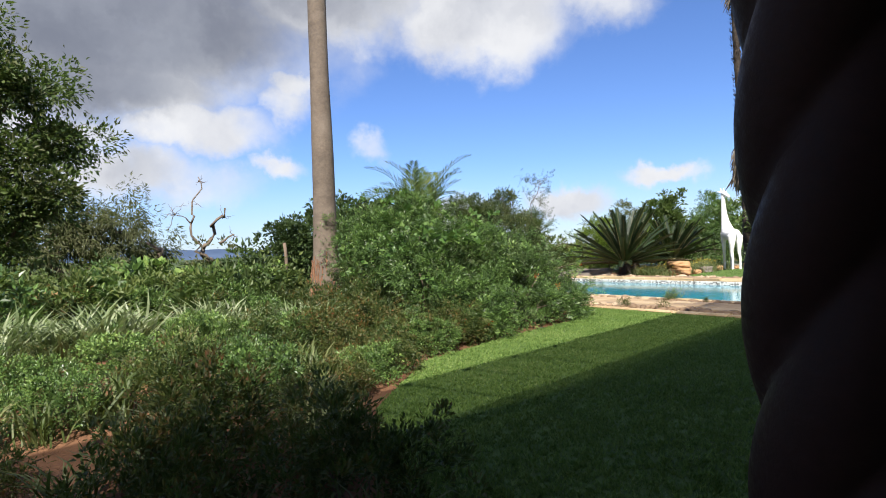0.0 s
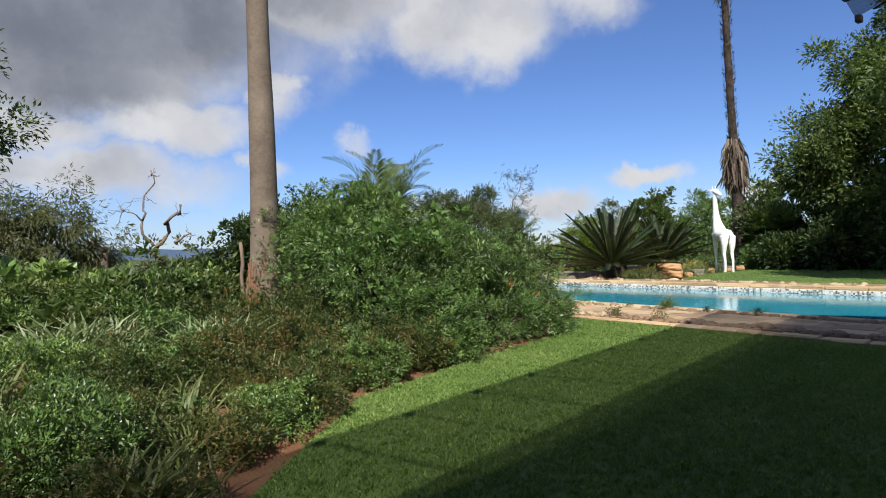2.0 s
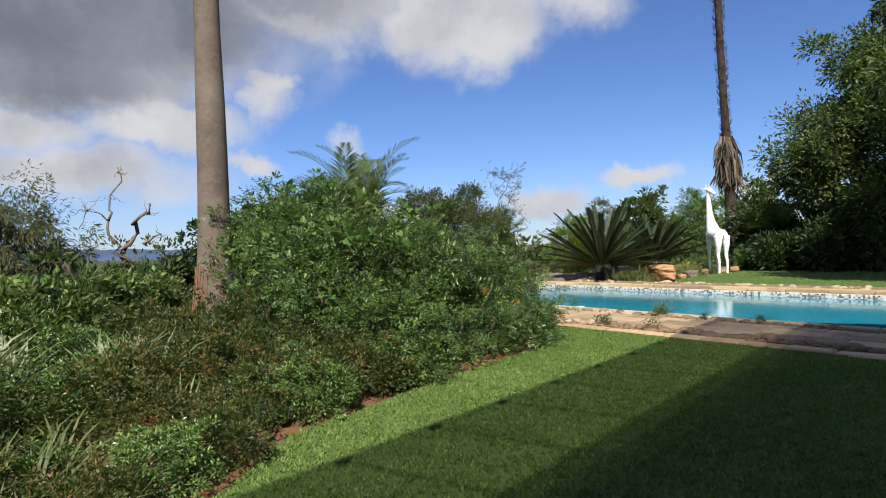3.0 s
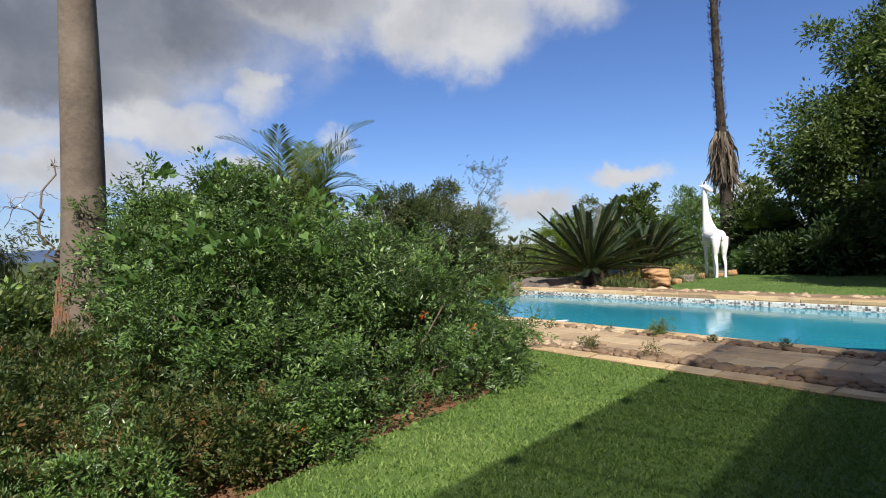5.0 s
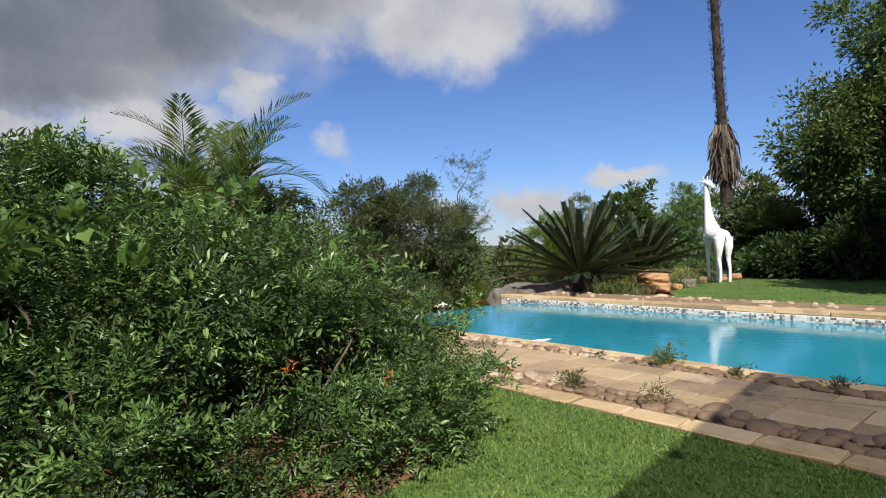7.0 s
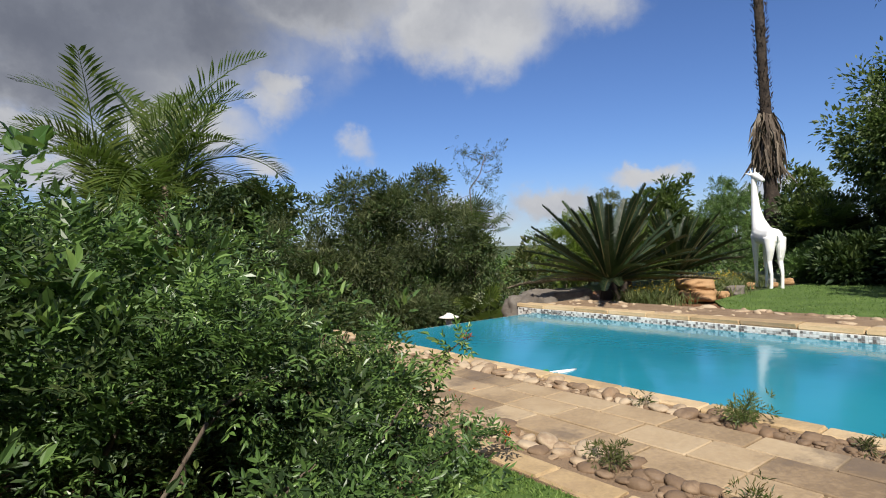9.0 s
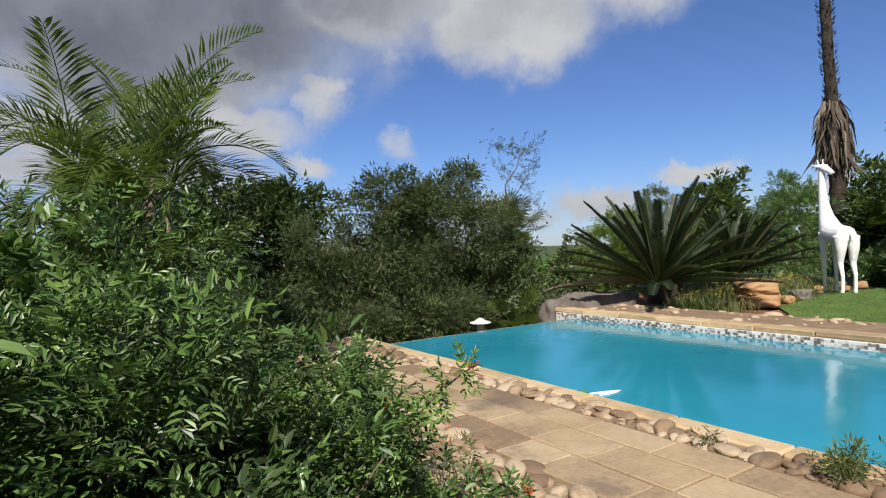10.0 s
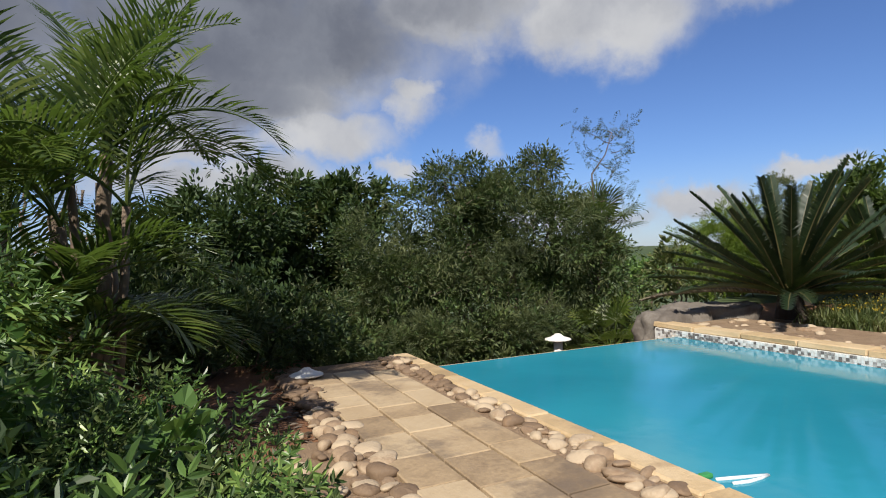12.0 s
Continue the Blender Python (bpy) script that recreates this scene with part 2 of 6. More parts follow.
COPING = material("sandstone_coping", ((0.34, 0.24, 0.13), (0.5, 0.36, 0.20), (0.58, 0.44, 0.27)), 2.2, 0.75, 0.4, 30.0, vary=0.3, stain=(0.33, 0.23, 0.14))
PEBBLE = material("river_stones", ((0.18, 0.12, 0.075), (0.30, 0.21, 0.135), (0.45, 0.35, 0.24)), 5.0, 0.7, 0.4, 30.0, vary=0.8, island=0.5, stain=(0.24, 0.15, 0.085))
MORTAR = material("sandy_mortar", ((0.16, 0.10, 0.06), (0.25, 0.17, 0.105), (0.33, 0.24, 0.16)), 3.0, 0.95, 0.8, 60.0)
BOULDER = material("orange_sandstone", ((0.22, 0.12, 0.055), (0.38, 0.22, 0.105), (0.48, 0.31, 0.17)), 2.5, 0.8, 0.5, 25.0)
GREYROCK = material("grey_cement_rock", ((0.10, 0.085, 0.07), (0.185, 0.16, 0.135), (0.27, 0.24, 0.205)), 1.3, 0.85, 0.6, 18.0, stain=(0.085, 0.068, 0.055))
WHITE = material("white_paint", ((0.74, 0.74, 0.73), (0.80, 0.80, 0.79), (0.84, 0.84, 0.83)), 3.0, 0.55, 0.08, 40.0)
ORNAMENT = material("weathered_white_cement", ((0.62, 0.58, 0.5), (0.74, 0.71, 0.65), (0.8, 0.78, 0.73)), 6.0, 0.8, 0.3, 60.0)
PLASTER = material("pool_plaster", ((0.16, 0.42, 0.48), (0.22, 0.5, 0.56), (0.28, 0.56, 0.62)), 1.5, 0.7, 0.1, 30.0)
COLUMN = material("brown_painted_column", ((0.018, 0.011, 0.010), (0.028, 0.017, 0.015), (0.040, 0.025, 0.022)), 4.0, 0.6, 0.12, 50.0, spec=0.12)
ROOFTILE = material("dark_roof_tiles", ((0.03, 0.025, 0.022), (0.055, 0.045, 0.04), (0.09, 0.07, 0.06)), 3.0, 0.8, 0.3, 40.0)


def sun_filter_material():
    """A part see-through dark sheet, added to let some sun into the eave's shade."""
    m = bpy.data.materials.new("added_sun_filter")
    m.use_nodes = True
    N = Nodes(m.node_tree)
    geo = N.add("ShaderNodeNewGeometry")
    p = N.add("ShaderNodeBsdfPrincipled")
    N.link(N.ramp(N.noise(geo.outputs["Position"], 3.0, 4.0, 0.6).outputs["Fac"], [(0.3, (0.025, 0.022, 0.02)), (0.7, (0.06, 0.05, 0.045))]), p.inputs["Base Color"])
    p.inputs["Roughness"].default_value = 0.8
    mx = N.add("ShaderNodeMixShader")
    mx.inputs[0].default_value = 0.54
    N.link(p.outputs[0], mx.inputs[1])
    N.link(N.add("ShaderNodeBsdfTransparent").outputs[0], mx.inputs[2])
    N.link(mx.outputs[0], N.add("ShaderNodeOutputMaterial").inputs[0])
    return m


SUN_FILTER = sun_filter_material()
HOUSEWALL = material("plastered_house_wall", ((0.36, 0.30, 0.23), (0.44, 0.37, 0.29), (0.5, 0.43, 0.34)), 1.0, 0.85, 0.2, 30.0)
TIMBER = material("dark_roof_timber", ((0.006, 0.005, 0.005), (0.011, 0.009, 0.008), (0.018, 0.014, 0.012)), 3.0, 0.7, 0.3, 20.0)
POST_WOOD = material("weathered_post", ((0.09, 0.065, 0.045), (0.17, 0.125, 0.09), (0.26, 0.2, 0.15)), 4.0, 0.85, 0.5, 30.0, stretch=(1, 1, 0.2))
HILL_NEAR = material("wooded_slopes", ((0.03, 0.05, 0.02), (0.05, 0.075, 0.03), (0.09, 0.11, 0.05)), 0.03, 0.95, 0.0, 0.4)
# the far hills' blue is distance haze put into the colour
HILL_HAZED = material("far_hills_haze_tint", ((0.055, 0.085, 0.15), (0.075, 0.11, 0.185), (0.10, 0.14, 0.22)), 0.006, 1.0, 0.0, 0.03, spec=0.0)
HOSE = material("white_plastic_hose", ((0.66, 0.70, 0.72), (0.74, 0.78, 0.8), (0.8, 0.83, 0.85)), 4.0, 0.35, 0.0, 30.0)
GREEN_PLASTIC = material("green_plastic", ((0.03, 0.16, 0.05), (0.04, 0.24, 0.07), (0.08, 0.32, 0.1)), 6.0, 0.4, 0.0, 30.0)
MOSAIC = material("mosaic_tiles", ((0.16, 0.14, 0.13), (0.62, 0.60, 0.57), (0.76, 0.75, 0.72)), 2.0, 0.5, 0.0, 30.0, island=0.75, spec=0.25)


def water_material():
    m = bpy.data.materials.new("pool_water")
    m.use_nodes = True
    N = Nodes(m.node_tree)
    pos = N.add("ShaderNodeNewGeometry").outputs["Position"]
    c = N.ramp(N.noise(pos, 0.35, 3.0, 0.5).outputs["Fac"], [(0.3, (0.015, 0.20, 0.29)), (0.55, (0.022, 0.25, 0.345)), (0.75, (0.035, 0.29, 0.38))])
    p = N.add("ShaderNodeBsdfPrincipled")
    N.link(c, p.inputs["Base Color"])
    p.inputs["Roughness"].default_value, p.inputs["IOR"].default_value = 0.1, 1.33
    b = N.add("ShaderNodeBump")
    b.inputs["Strength"].default_value, b.inputs["Distance"].default_value = 0.11, 0.02
    N.link(N.math("ADD", N.noise(pos, 5.0, 3.0, 0.5).outputs["Fac"], N.noise(pos, 1.3, 2.0, 0.5).outputs["Fac"]), b.inputs["Height"])
    N.link(b.outputs[0], p.inputs["Normal"])
    N.link(p.outputs[0], N.add("ShaderNodeOutputMaterial").inputs[0])
    return m


WATER = water_material()


# ---- building helpers ----
rng = np.random.default_rng(7)


def mesh_np(name, V, F, mats, smooth=False, index=None):
    """A mesh from arrays of vertices and of triangles or quads."""
    V, F = np.asarray(V, dtype=np.float32).reshape(-1, 3), np.asarray(F, dtype=np.int32)
    k, n = F.shape[1], len(F)
    me = bpy.data.meshes.new(name)
    me.vertices.add(len(V))
    me.vertices.foreach_set("co", V.ravel())
    me.loops.add(n * k)
    me.loops.foreach_set("vertex_index", F.ravel())
    me.polygons.add(n)
    me.polygons.foreach_set("loop_start", np.arange(0, n * k, k, dtype=np.int32))
    me.polygons.foreach_set("loop_total", np.full(n, k, dtype=np.int32))
    if index is not None:
        me.polygons.foreach_set("material_index", np.asarray(index, dtype=np.int32))
    me.polygons.foreach_set("use_smooth", np.full(n, smooth, dtype=bool))
    me.update(calc_edges=True)
    for m in mats if isinstance(mats, (list, tuple)) else (mats,):
        me.materials.append(m)
    return me


def part(name, bm, mat, parent=None, label="", smooth=False):
    """Links a bmesh or a mesh as one object, under a thing or a part."""
    if isinstance(bm, bmesh.types.BMesh):
        me = bpy.data.meshes.new(name)
        bmesh.ops.recalc_face_normals(bm, faces=bm.faces)
        bm.to_mesh(me)
        bm.free()
        me.materials.append(mat)
        if smooth:
            me.polygons.foreach_set("use_smooth", np.ones(len(me.polygons), dtype=bool))
    else:
        me = bm
    ob = new(name, me)
    if parent is not None:
        ob.parent = parent
    if label:
        ob["label"] = label
    return ob


def thing(name, at, label, category, group="", kind=""):
    """The Empty at a thing's base; its parts are built round its own origin."""
    e = new(name)
    e.location = at
    e.empty_display_size = 0.2
    return tagged(e, label, category, group, kind)


def box(bm, lo, hi, bevel=0.0):
    lo, hi = Vector(lo), Vector(hi)
    r = bmesh.ops.create_cube(bm, size=1.0, matrix=Matrix.Translation((lo + hi) / 2) @ Matrix.Diagonal((*(hi - lo), 1)))
    if bevel:
        edges = list({e for v in r["verts"] for e in v.link_edges})
        bmesh.ops.bevel(bm, geom=edges, offset=bevel, segments=2, affect="EDGES", profile=0.5)
    return bm


def tube(path, radii, sides=8, wobble=0.0):
    """A tapered tube round a path, as arrays (quads)."""
    P, R = np.asarray(path, float), np.asarray(radii, float)
    T = np.gradient(P, axis=0)
    T /= np.linalg.norm(T, axis=1, keepdims=True) + 1e-9
    up = np.array([0.31, 0.17, 0.93]) if abs(T[0, 2]) < 0.8 else np.array([0.96, 0.21, 0.1])
    A = np.cross(T, up)
    A /= np.linalg.norm(A, axis=1, keepdims=True)
    B = np.cross(T, A)
    a = np.linspace(0, 2 * np.pi, sides, endpoint=False)
    rad = R[:, None] * (1 + wobble * rng.normal(size=(len(P), sides)))
    V = P[:, None] + rad[..., None] * (np.cos(a)[None, :, None] * A[:, None] + np.sin(a)[None, :, None] * B[:, None])
    i, j = np.meshgrid(np.arange(len(P) - 1), np.arange(sides), indexing="ij")
    k = (j + 1) % sides
    F = np.stack([i * sides + j, i * sides + k, (i + 1) * sides + k, (i + 1) * sides + j], -1).reshape(-1, 4)
    V = V.reshape(-1, 3)
    # end caps as small fans of quads
    n = len(V)
    V = np.vstack([V, P[:1], P[-1:]])
    s, top = np.arange(0, sides - 1, 2), (len(P) - 1) * sides
    s1, s2 = s + 1, (s + 2) % sides
    F = np.vstack([F, np.stack([np.full(len(s), n), s2, s1, s], -1), np.stack([np.full(len(s), n + 1), top + s, top + s1, top + s2], -1)])
    return V, F


def join(pieces):
    Vs, Fs, n = [], [], 0
    for V, F in pieces:
        Vs.append(V)
        Fs.append(F + n)
        n += len(V)
    return np.vstack(Vs), np.vstack(Fs)


# leaf shapes: growing along +y, facing +z
LEAF = (np.array([(0, 0, 0), (0.24, 0.42, 0.07), (0, 1, -0.12), (-0.24, 0.42, 0.07)], float), np.array([(0, 1, 2), (0, 2, 3)]))
SLIM = (np.array([(0, 0, 0), (0.11, 0.42, 0.03), (0, 1, -0.15), (-0.11, 0.42, 0.03)], float), np.array([(0, 1, 2), (0, 2, 3)]))
HEART = (np.array([(0, 0.12, 0), (0.3, 0.0, 0.05), (0.48, 0.3, 0.02), (0.22, 0.72, 0.0), (0, 1.0, -0.12), (-0.22, 0.72, 0.0), (-0.48, 0.3, 0.02), (-0.3, 0.0, 0.05)], float), np.array([(0, 1, 2), (0, 2, 3), (0, 3, 4), (0, 4, 5), (0, 5, 6), (0, 6, 7)]))
BLADE = (np.array([(-0.03, 0, 0), (0.03, 0, 0), (0.028, 0.45, 0.10), (-0.028, 0.45, 0.10), (0.0, 1.0, -0.18)], float), np.array([(0, 1, 2), (0, 2, 3), (3, 2, 4)]))


LENS = (np.array([(0, 0, 0), (0.19, 0.28, 0.06), (0.17, 0.66, 0.03), (0, 1, -0.14), (-0.17, 0.66, 0.03), (-0.19, 0.28, 0.06)], float), np.array([(0, 1, 2), (0, 2, 3), (0, 3, 4), (0, 4, 5)]))


def pinnate_fine(pairs, size, wide):
    """A feathered leaf whose leaflets are pointed ovals, each a little folded."""
    tv, tf = LENS
    V, F = [], []
    for i in range(pairs * 2 + 1):
        last = i == pairs * 2
        y = 0.8 if last else 0.16 + 0.6 * (i // 2) / max(1, pairs - 1)
        side = 0 if last else (-1 if i % 2 else 1)
        d = np.array([0, 1.0, -0.15]) if last else np.array([side * 0.82, 0.55, -0.12])
        q = np.array([1.0, 0, 0]) if last else np.array([-0.55 * side, 0.82, 0.0]) * side
        n = np.cross(q, d)
        b = np.array([0, y, -0.12 * y * y])
        F += [[len(V) + k for k in f] for f in tf]
        V += [b + size * (wide / 0.19 * v[0] * q + v[1] * d - v[2] * n) for v in tv]
    return np.array(V), np.array(F)


def pinnate(pairs, size, wide):
    """A feathered leaf with pairs of leaflets and one at its tip."""
    V, F = [], []
    for i in range(pairs):
        y = 0.18 + 0.62 * i / max(1, pairs - 1)
        for side in (-1, 1):
            d, q = np.array([side * 0.85, 0.55, -0.1]), np.array([-0.5 * side, 0.85, 0.0])
            b = np.array([0, y, -0.12 * y * y])
            n = len(V)
            V += [b, b + size * (0.45 * d + wide * q + [0, 0, 0.05]), b + size * d, b + size * (0.45 * d - wide * q + [0, 0, 0.05])]
            F += [(n, n + 1, n + 2), (n, n + 2, n + 3)]
    n = len(V)
    V += [np.array([0, 0.8, -0.08]), np.array([wide * size, 0.93, -0.05]), np.array([0, 0.8 + size, -0.2]), np.array([-wide * size, 0.93, -0.05])]
    F += [(n, n + 1, n + 2), (n, n + 2, n + 3)]
    return np.array(V), np.array(F)


PINNATE = pinnate(3, 0.34, 0.17)
PINNATE_FINE = pinnate_fine(3, 0.38, 0.15)
FEATHER = pinnate(5, 0.26, 0.10)
SPRAY = pinnate(4, 0.40, 0.13)


def scatter(shape, P, D, S, tilt=0.6):
    """Copies of a leaf shape at points P, growing along D, of sizes S."""
    tv, tf = shape
    n = len(P)
    D = D / (np.linalg.norm(D, axis=1, keepdims=True) + 1e-9)
    up = np.array([0, 0, 1.0]) + tilt * rng.normal(size=(n, 3))
    X = np.cross(D, up)
    X /= np.linalg.norm(X, axis=1, keepdims=True) + 1e-9
    Z = np.cross(X, D)
    V = P[:, None] + S[:, None, None] * (tv[None, :, :1] * X[:, None] + tv[None, :, 1:2] * D[:, None] + tv[None, :, 2:] * Z[:, None])
    F = tf[None] + (np.arange(n) * len(tv))[:, None, None]
    return V.reshape(-1, 3), F.reshape(-1, tf.shape[1])


def lumpy(d, seed, rough=0.22):
    """An uneven radius by direction."""
    r = np.random.default_rng(seed)
    out = np.ones(len(d))
    for f, a in ((2.2, 1.0), (4.5, 0.6), (9.0, 0.45), (17.0, 0.3)):
        k = r.normal(size=(3, 3)) * f
        out += rough * a * np.sin(d @ k + r.uniform(0, 6.28, 3)).mean(axis=1) * 1.7
    return out


def crown_points(lumps, n, seed, inner=0.55, rough=0.22, floor=0.02, form=0):
    """Points and outward ways in a crown made of uneven lumps (centre, radii)."""
    L = np.array(lumps, float)
    w = (L[:, 3] * L[:, 4] * L[:, 5]) ** (2 / 3)
    r = np.random.default_rng(seed)
    pick = r.choice(len(L), size=int(n * 1.5), p=w / w.sum())
    d = r.normal(size=(len(pick), 3))
    d /= np.linalg.norm(d, axis=1, keepdims=True)
    rad = (inner + (1.03 - inner) * r.uniform(0, 1, len(pick)) ** 0.6) * lumpy(d * 1.0 + pick[:, None] * 1.7, form + 5, rough)
    P = L[pick, :3] + d * L[pick, 3:] * rad[:, None]
    keep = P[:, 2] > floor
    # thin out what lies deep inside a neighbouring lump
    for c in range(len(L)):
        q = np.linalg.norm((P - L[c, :3]) / L[c, 3:], axis=1)
        keep &= (q > inner * 0.8) | (pick == c)
    P, d = P[keep][:n], d[keep][:n]
    return P, d


def foliage(name, lumps, n, shape, size, mat, seed, parent, inner=0.55, rough=0.22, up=0.3, loose=0.7, floor=0.02, tilt=0.6, label="", clump=(24, 0.0), form=0):
    """Leaves in sprigs: each sprig a small rosette at the end of a twig, so that dark gaps stay between them."""
    per, reach = clump
    if reach:
        m = max(8, n // per)
        C, d = crown_points(lumps, m, seed, inner, rough, floor, form)
        r = np.random.default_rng(seed + 3)
        k = r.integers(0, len(C), n)
        big = r.uniform(0.45, 1.5, len(C))[k]
        q = r.normal(size=(n, 3))
        q /= np.linalg.norm(q, axis=1, keepdims=True)
        q = q + 0.7 * d[k] + np.array([0, 0, up])
        q /= np.linalg.norm(q, axis=1, keepdims=True)
        P = C[k] + q * (reach * big * r.uniform(0.1, 1.0, n) ** 0.7)[:, None] - d[k] * (reach * 0.5)
        keep = P[:, 2] > floor
        P, D = P[keep], (q + 0.35 * loose * r.normal(size=q.shape))[keep]
        D[:, 2] += 0.3 * up
    else:
        P, d = crown_points(lumps, n, seed, inner, rough, floor, form)
        D = d + np.array([0, 0, up]) + loose * rng.normal(size=P.shape)
    S = size * rng.uniform(0.6, 1.3, len(P))
    V, F = scatter(shape, P, D, S, tilt)
    ob = part(name, mesh_np(name, V, F, mat), None, parent, label)
    ob["kind"] = "stuff"
    return ob


def limb(a, b, r0, r1, bend=0.12, steps=7, sides=6, seed=0):
    """A crooked tapering limb from a to b, as arrays."""
    r = np.random.default_rng(seed)
    a, b = np.array(a, float), np.array(b, float)
    t = np.linspace(0, 1, steps)[:, None]
    L = np.linalg.norm(b - a)
    off = np.cumsum(r.normal(size=(steps, 3)), axis=0) * L * bend * 0.35
    off -= t * off[-1] + (1 - t) * off[0]
    return tube(a + (b - a) * t + off, np.linspace(r0, r1, steps), sides, 0.04)


def tufted(lumps, count, lo, hi, seed):
    """The lumps with small tufts standing out of their upper sides."""
    L, r = np.array(lumps, float), random.Random(seed)
    out = list(lumps)
    for i in range(count):
        c = L[r.randrange(len(L))]
        a, e = r.uniform(0, 6.28), r.uniform(-0.1, 1.3)
        d = np.array([math.cos(a) * math.cos(e), math.sin(a) * math.cos(e), math.sin(e)])
        p, q = c[:3] + d * c[3:] * r.uniform(0.85, 1.02), r.uniform(lo, hi)
        out.append((p[0], p[1], p[2], q, q, q * r.uniform(0.6, 1.0)))
    return out


def shrub(name, at, lumps, leaves, mat, label, category="shrub", stems=7, group="", seed=1, inner=0.5, rough=0.25, up=0.3, stem_r=0.02, loose=0.7, tilt=0.6, clump=(26, 0.16)):
    """lumps: relative to the base. leaves: (count, shape, size, material or None) sets."""
    e = thing(name, at, label, category, group)
    Ls = np.array(lumps, float)
    r = np.random.default_rng(seed)
    pieces = []
    for i in range(stems):
        c = Ls[i % len(Ls)]
        tip = c[:3] + r.uniform(-0.6, 0.6, 3) * c[3:]
        pieces.append(limb((r.uniform(-0.1, 0.1) * c[3], r.uniform(-0.1, 0.1) * c[4], -0.03) if i >= len(Ls) else (c[0] * 0.6, c[1] * 0.6, -0.03), tip, stem_r, stem_r * 0.35, 0.15, 6, 6, seed * 31 + i))
    V, F = join(pieces)
    part("woody_base", mesh_np("woody_base", V, F, BARK, True), None, e)
    for i, (n, shape, size, m) in enumerate(leaves):
        foliage("foliage", lumps, n, shape, size, m or mat, seed + i * 13, e, inner, rough, up, loose, tilt=tilt, clump=clump, form=seed)
    return e


def tree(name, at, trunk, lumps, leaves, label, bark=None, r0=0.25, seed=1, rough=0.3, inner=0.35, category="tree", up=0.1, group="", limbs=1, loose=0.8, clump=(34, 0.4)):
    """trunk: a few points of the stem; a limb to each lump of the crown, with twigs."""
    e = thing(name, at, label, category, group)
    P = np.array(trunk, float)
    t = np.linspace(0, 1, 12)
    path = np.stack([np.interp(t, np.linspace(0, 1, len(P)), P[:, i]) for i in range(3)], -1)
    r = np.random.default_rng(seed)
    path[1:] += r.normal(size=(11, 3)) * 0.12 * r0
    V, F = tube(path, r0 * np.linspace(1.15, 0.55, 12), 10, 0.05)
    part("trunk", mesh_np("trunk", V, F, bark or BARK, True), None, e)
    pieces = []
    for i, c in enumerate(lumps):
        c = np.array(c, float)
        start = path[r.integers(6, 12)]
        pieces.append(limb(start, c[:3], r0 * 0.42, r0 * 0.12, 0.16, 8, 6, seed * 17 + i))
        for k in range(3 * limbs):
            pieces.append(limb(c[:3], c[:3] + r.uniform(-0.85, 0.85, 3) * c[3:], r0 * 0.12, r0 * 0.03, 0.2, 6, 5, seed * 53 + i * 7 + k))
    for V, F in pieces:
        part("branch", mesh_np("branch", V, F, bark or BARK, True), None, e)
    for i, (n, shape, size, m) in enumerate(leaves):
        foliage("foliage", lumps, n, shape, size, m, seed + i * 13, e, inner, rough, up, loose, -9.0, clump=clump, form=seed)
    return e


def frond(base, azim, elev, length, droop, pairs, leaf, wide, vee=0.5, stalk=0.12, sweep=0.65, thick=0.018, hang=0.25):
    """An arched feather frond as two arrays: rib (quads) and leaflets (triangles)."""
    t = np.linspace(0, 1, 14)
    e = radians(elev) - radians(droop) * t ** 1.4
    step = length / 13
    h, z = np.concatenate([[0], np.cumsum(np.cos(e[:-1]) * step)]), np.concatenate([[0], np.cumsum(np.sin(e[:-1]) * step)])
    a = radians(azim)
    out, side = np.array([math.cos(a), math.sin(a), 0]), np.array([-math.sin(a), math.cos(a), 0])
    P = np.array(base) + h[:, None] * out + z[:, None] * np.array([0, 0, 1.0])
    rib = tube(P, thick * np.linspace(1, 0.2, 14), 5)
    s = np.linspace(stalk, 0.995, pairs)
    Q = np.stack([np.interp(s, t, P[:, i]) for i in range(3)], -1)
    ee = np.interp(s, t, e)
    T = np.cos(ee)[:, None] * out + np.sin(ee)[:, None] * np.array([0, 0, 1.0])
    N = -np.sin(ee)[:, None] * out + np.cos(ee)[:, None] * np.array([0, 0, 1.0])
    Vs, Fs = [], []
    prof = np.sin(np.pi * np.clip(0.12 + 0.86 * s, 0, 1)) ** 0.6
    for sg in (-1, 1):
        ln = leaf * prof * rng.uniform(0.85, 1.1, pairs)
        D = sweep * T + sg * side * (1 - 0.35 * s[:, None]) + vee * N + 0.06 * rng.normal(size=T.shape)
        D /= np.linalg.norm(D, axis=1, keepdims=True)
        W_ = np.cross(D, N)
        W_ /= np.linalg.norm(W_, axis=1, keepdims=True)
        mid = Q + D * (ln * 0.5)[:, None] - np.array([0, 0, 1.0]) * (hang * 0.15 * ln)[:, None]
        tip = Q + D * ln[:, None] - np.array([0, 0, 1.0]) * (hang * 0.6 * ln)[:, None]
        v = np.stack([Q, mid - W_ * wide, mid + W_ * wide, tip], 1).reshape(-1, 3)
        n0 = sum(len(x) for x in Vs)
        i = np.arange(pairs)[:, None] * 4 + n0
        Fs += [np.hstack([i, i + 1, i + 2]), np.hstack([i + 1, i + 3, i + 2])]
        Vs.append(v)
    return rib, (np.vstack(Vs), np.vstack(Fs))


def frond_mesh(mat, **kw):
    (rv, rf), (lv, lf) = frond(**kw)
    tri = np.vstack([rf[:, :3], rf[:, [0, 2, 3]], lf + len(rv)])
    return mesh_np("frond", np.vstack([rv, lv]), tri, mat)


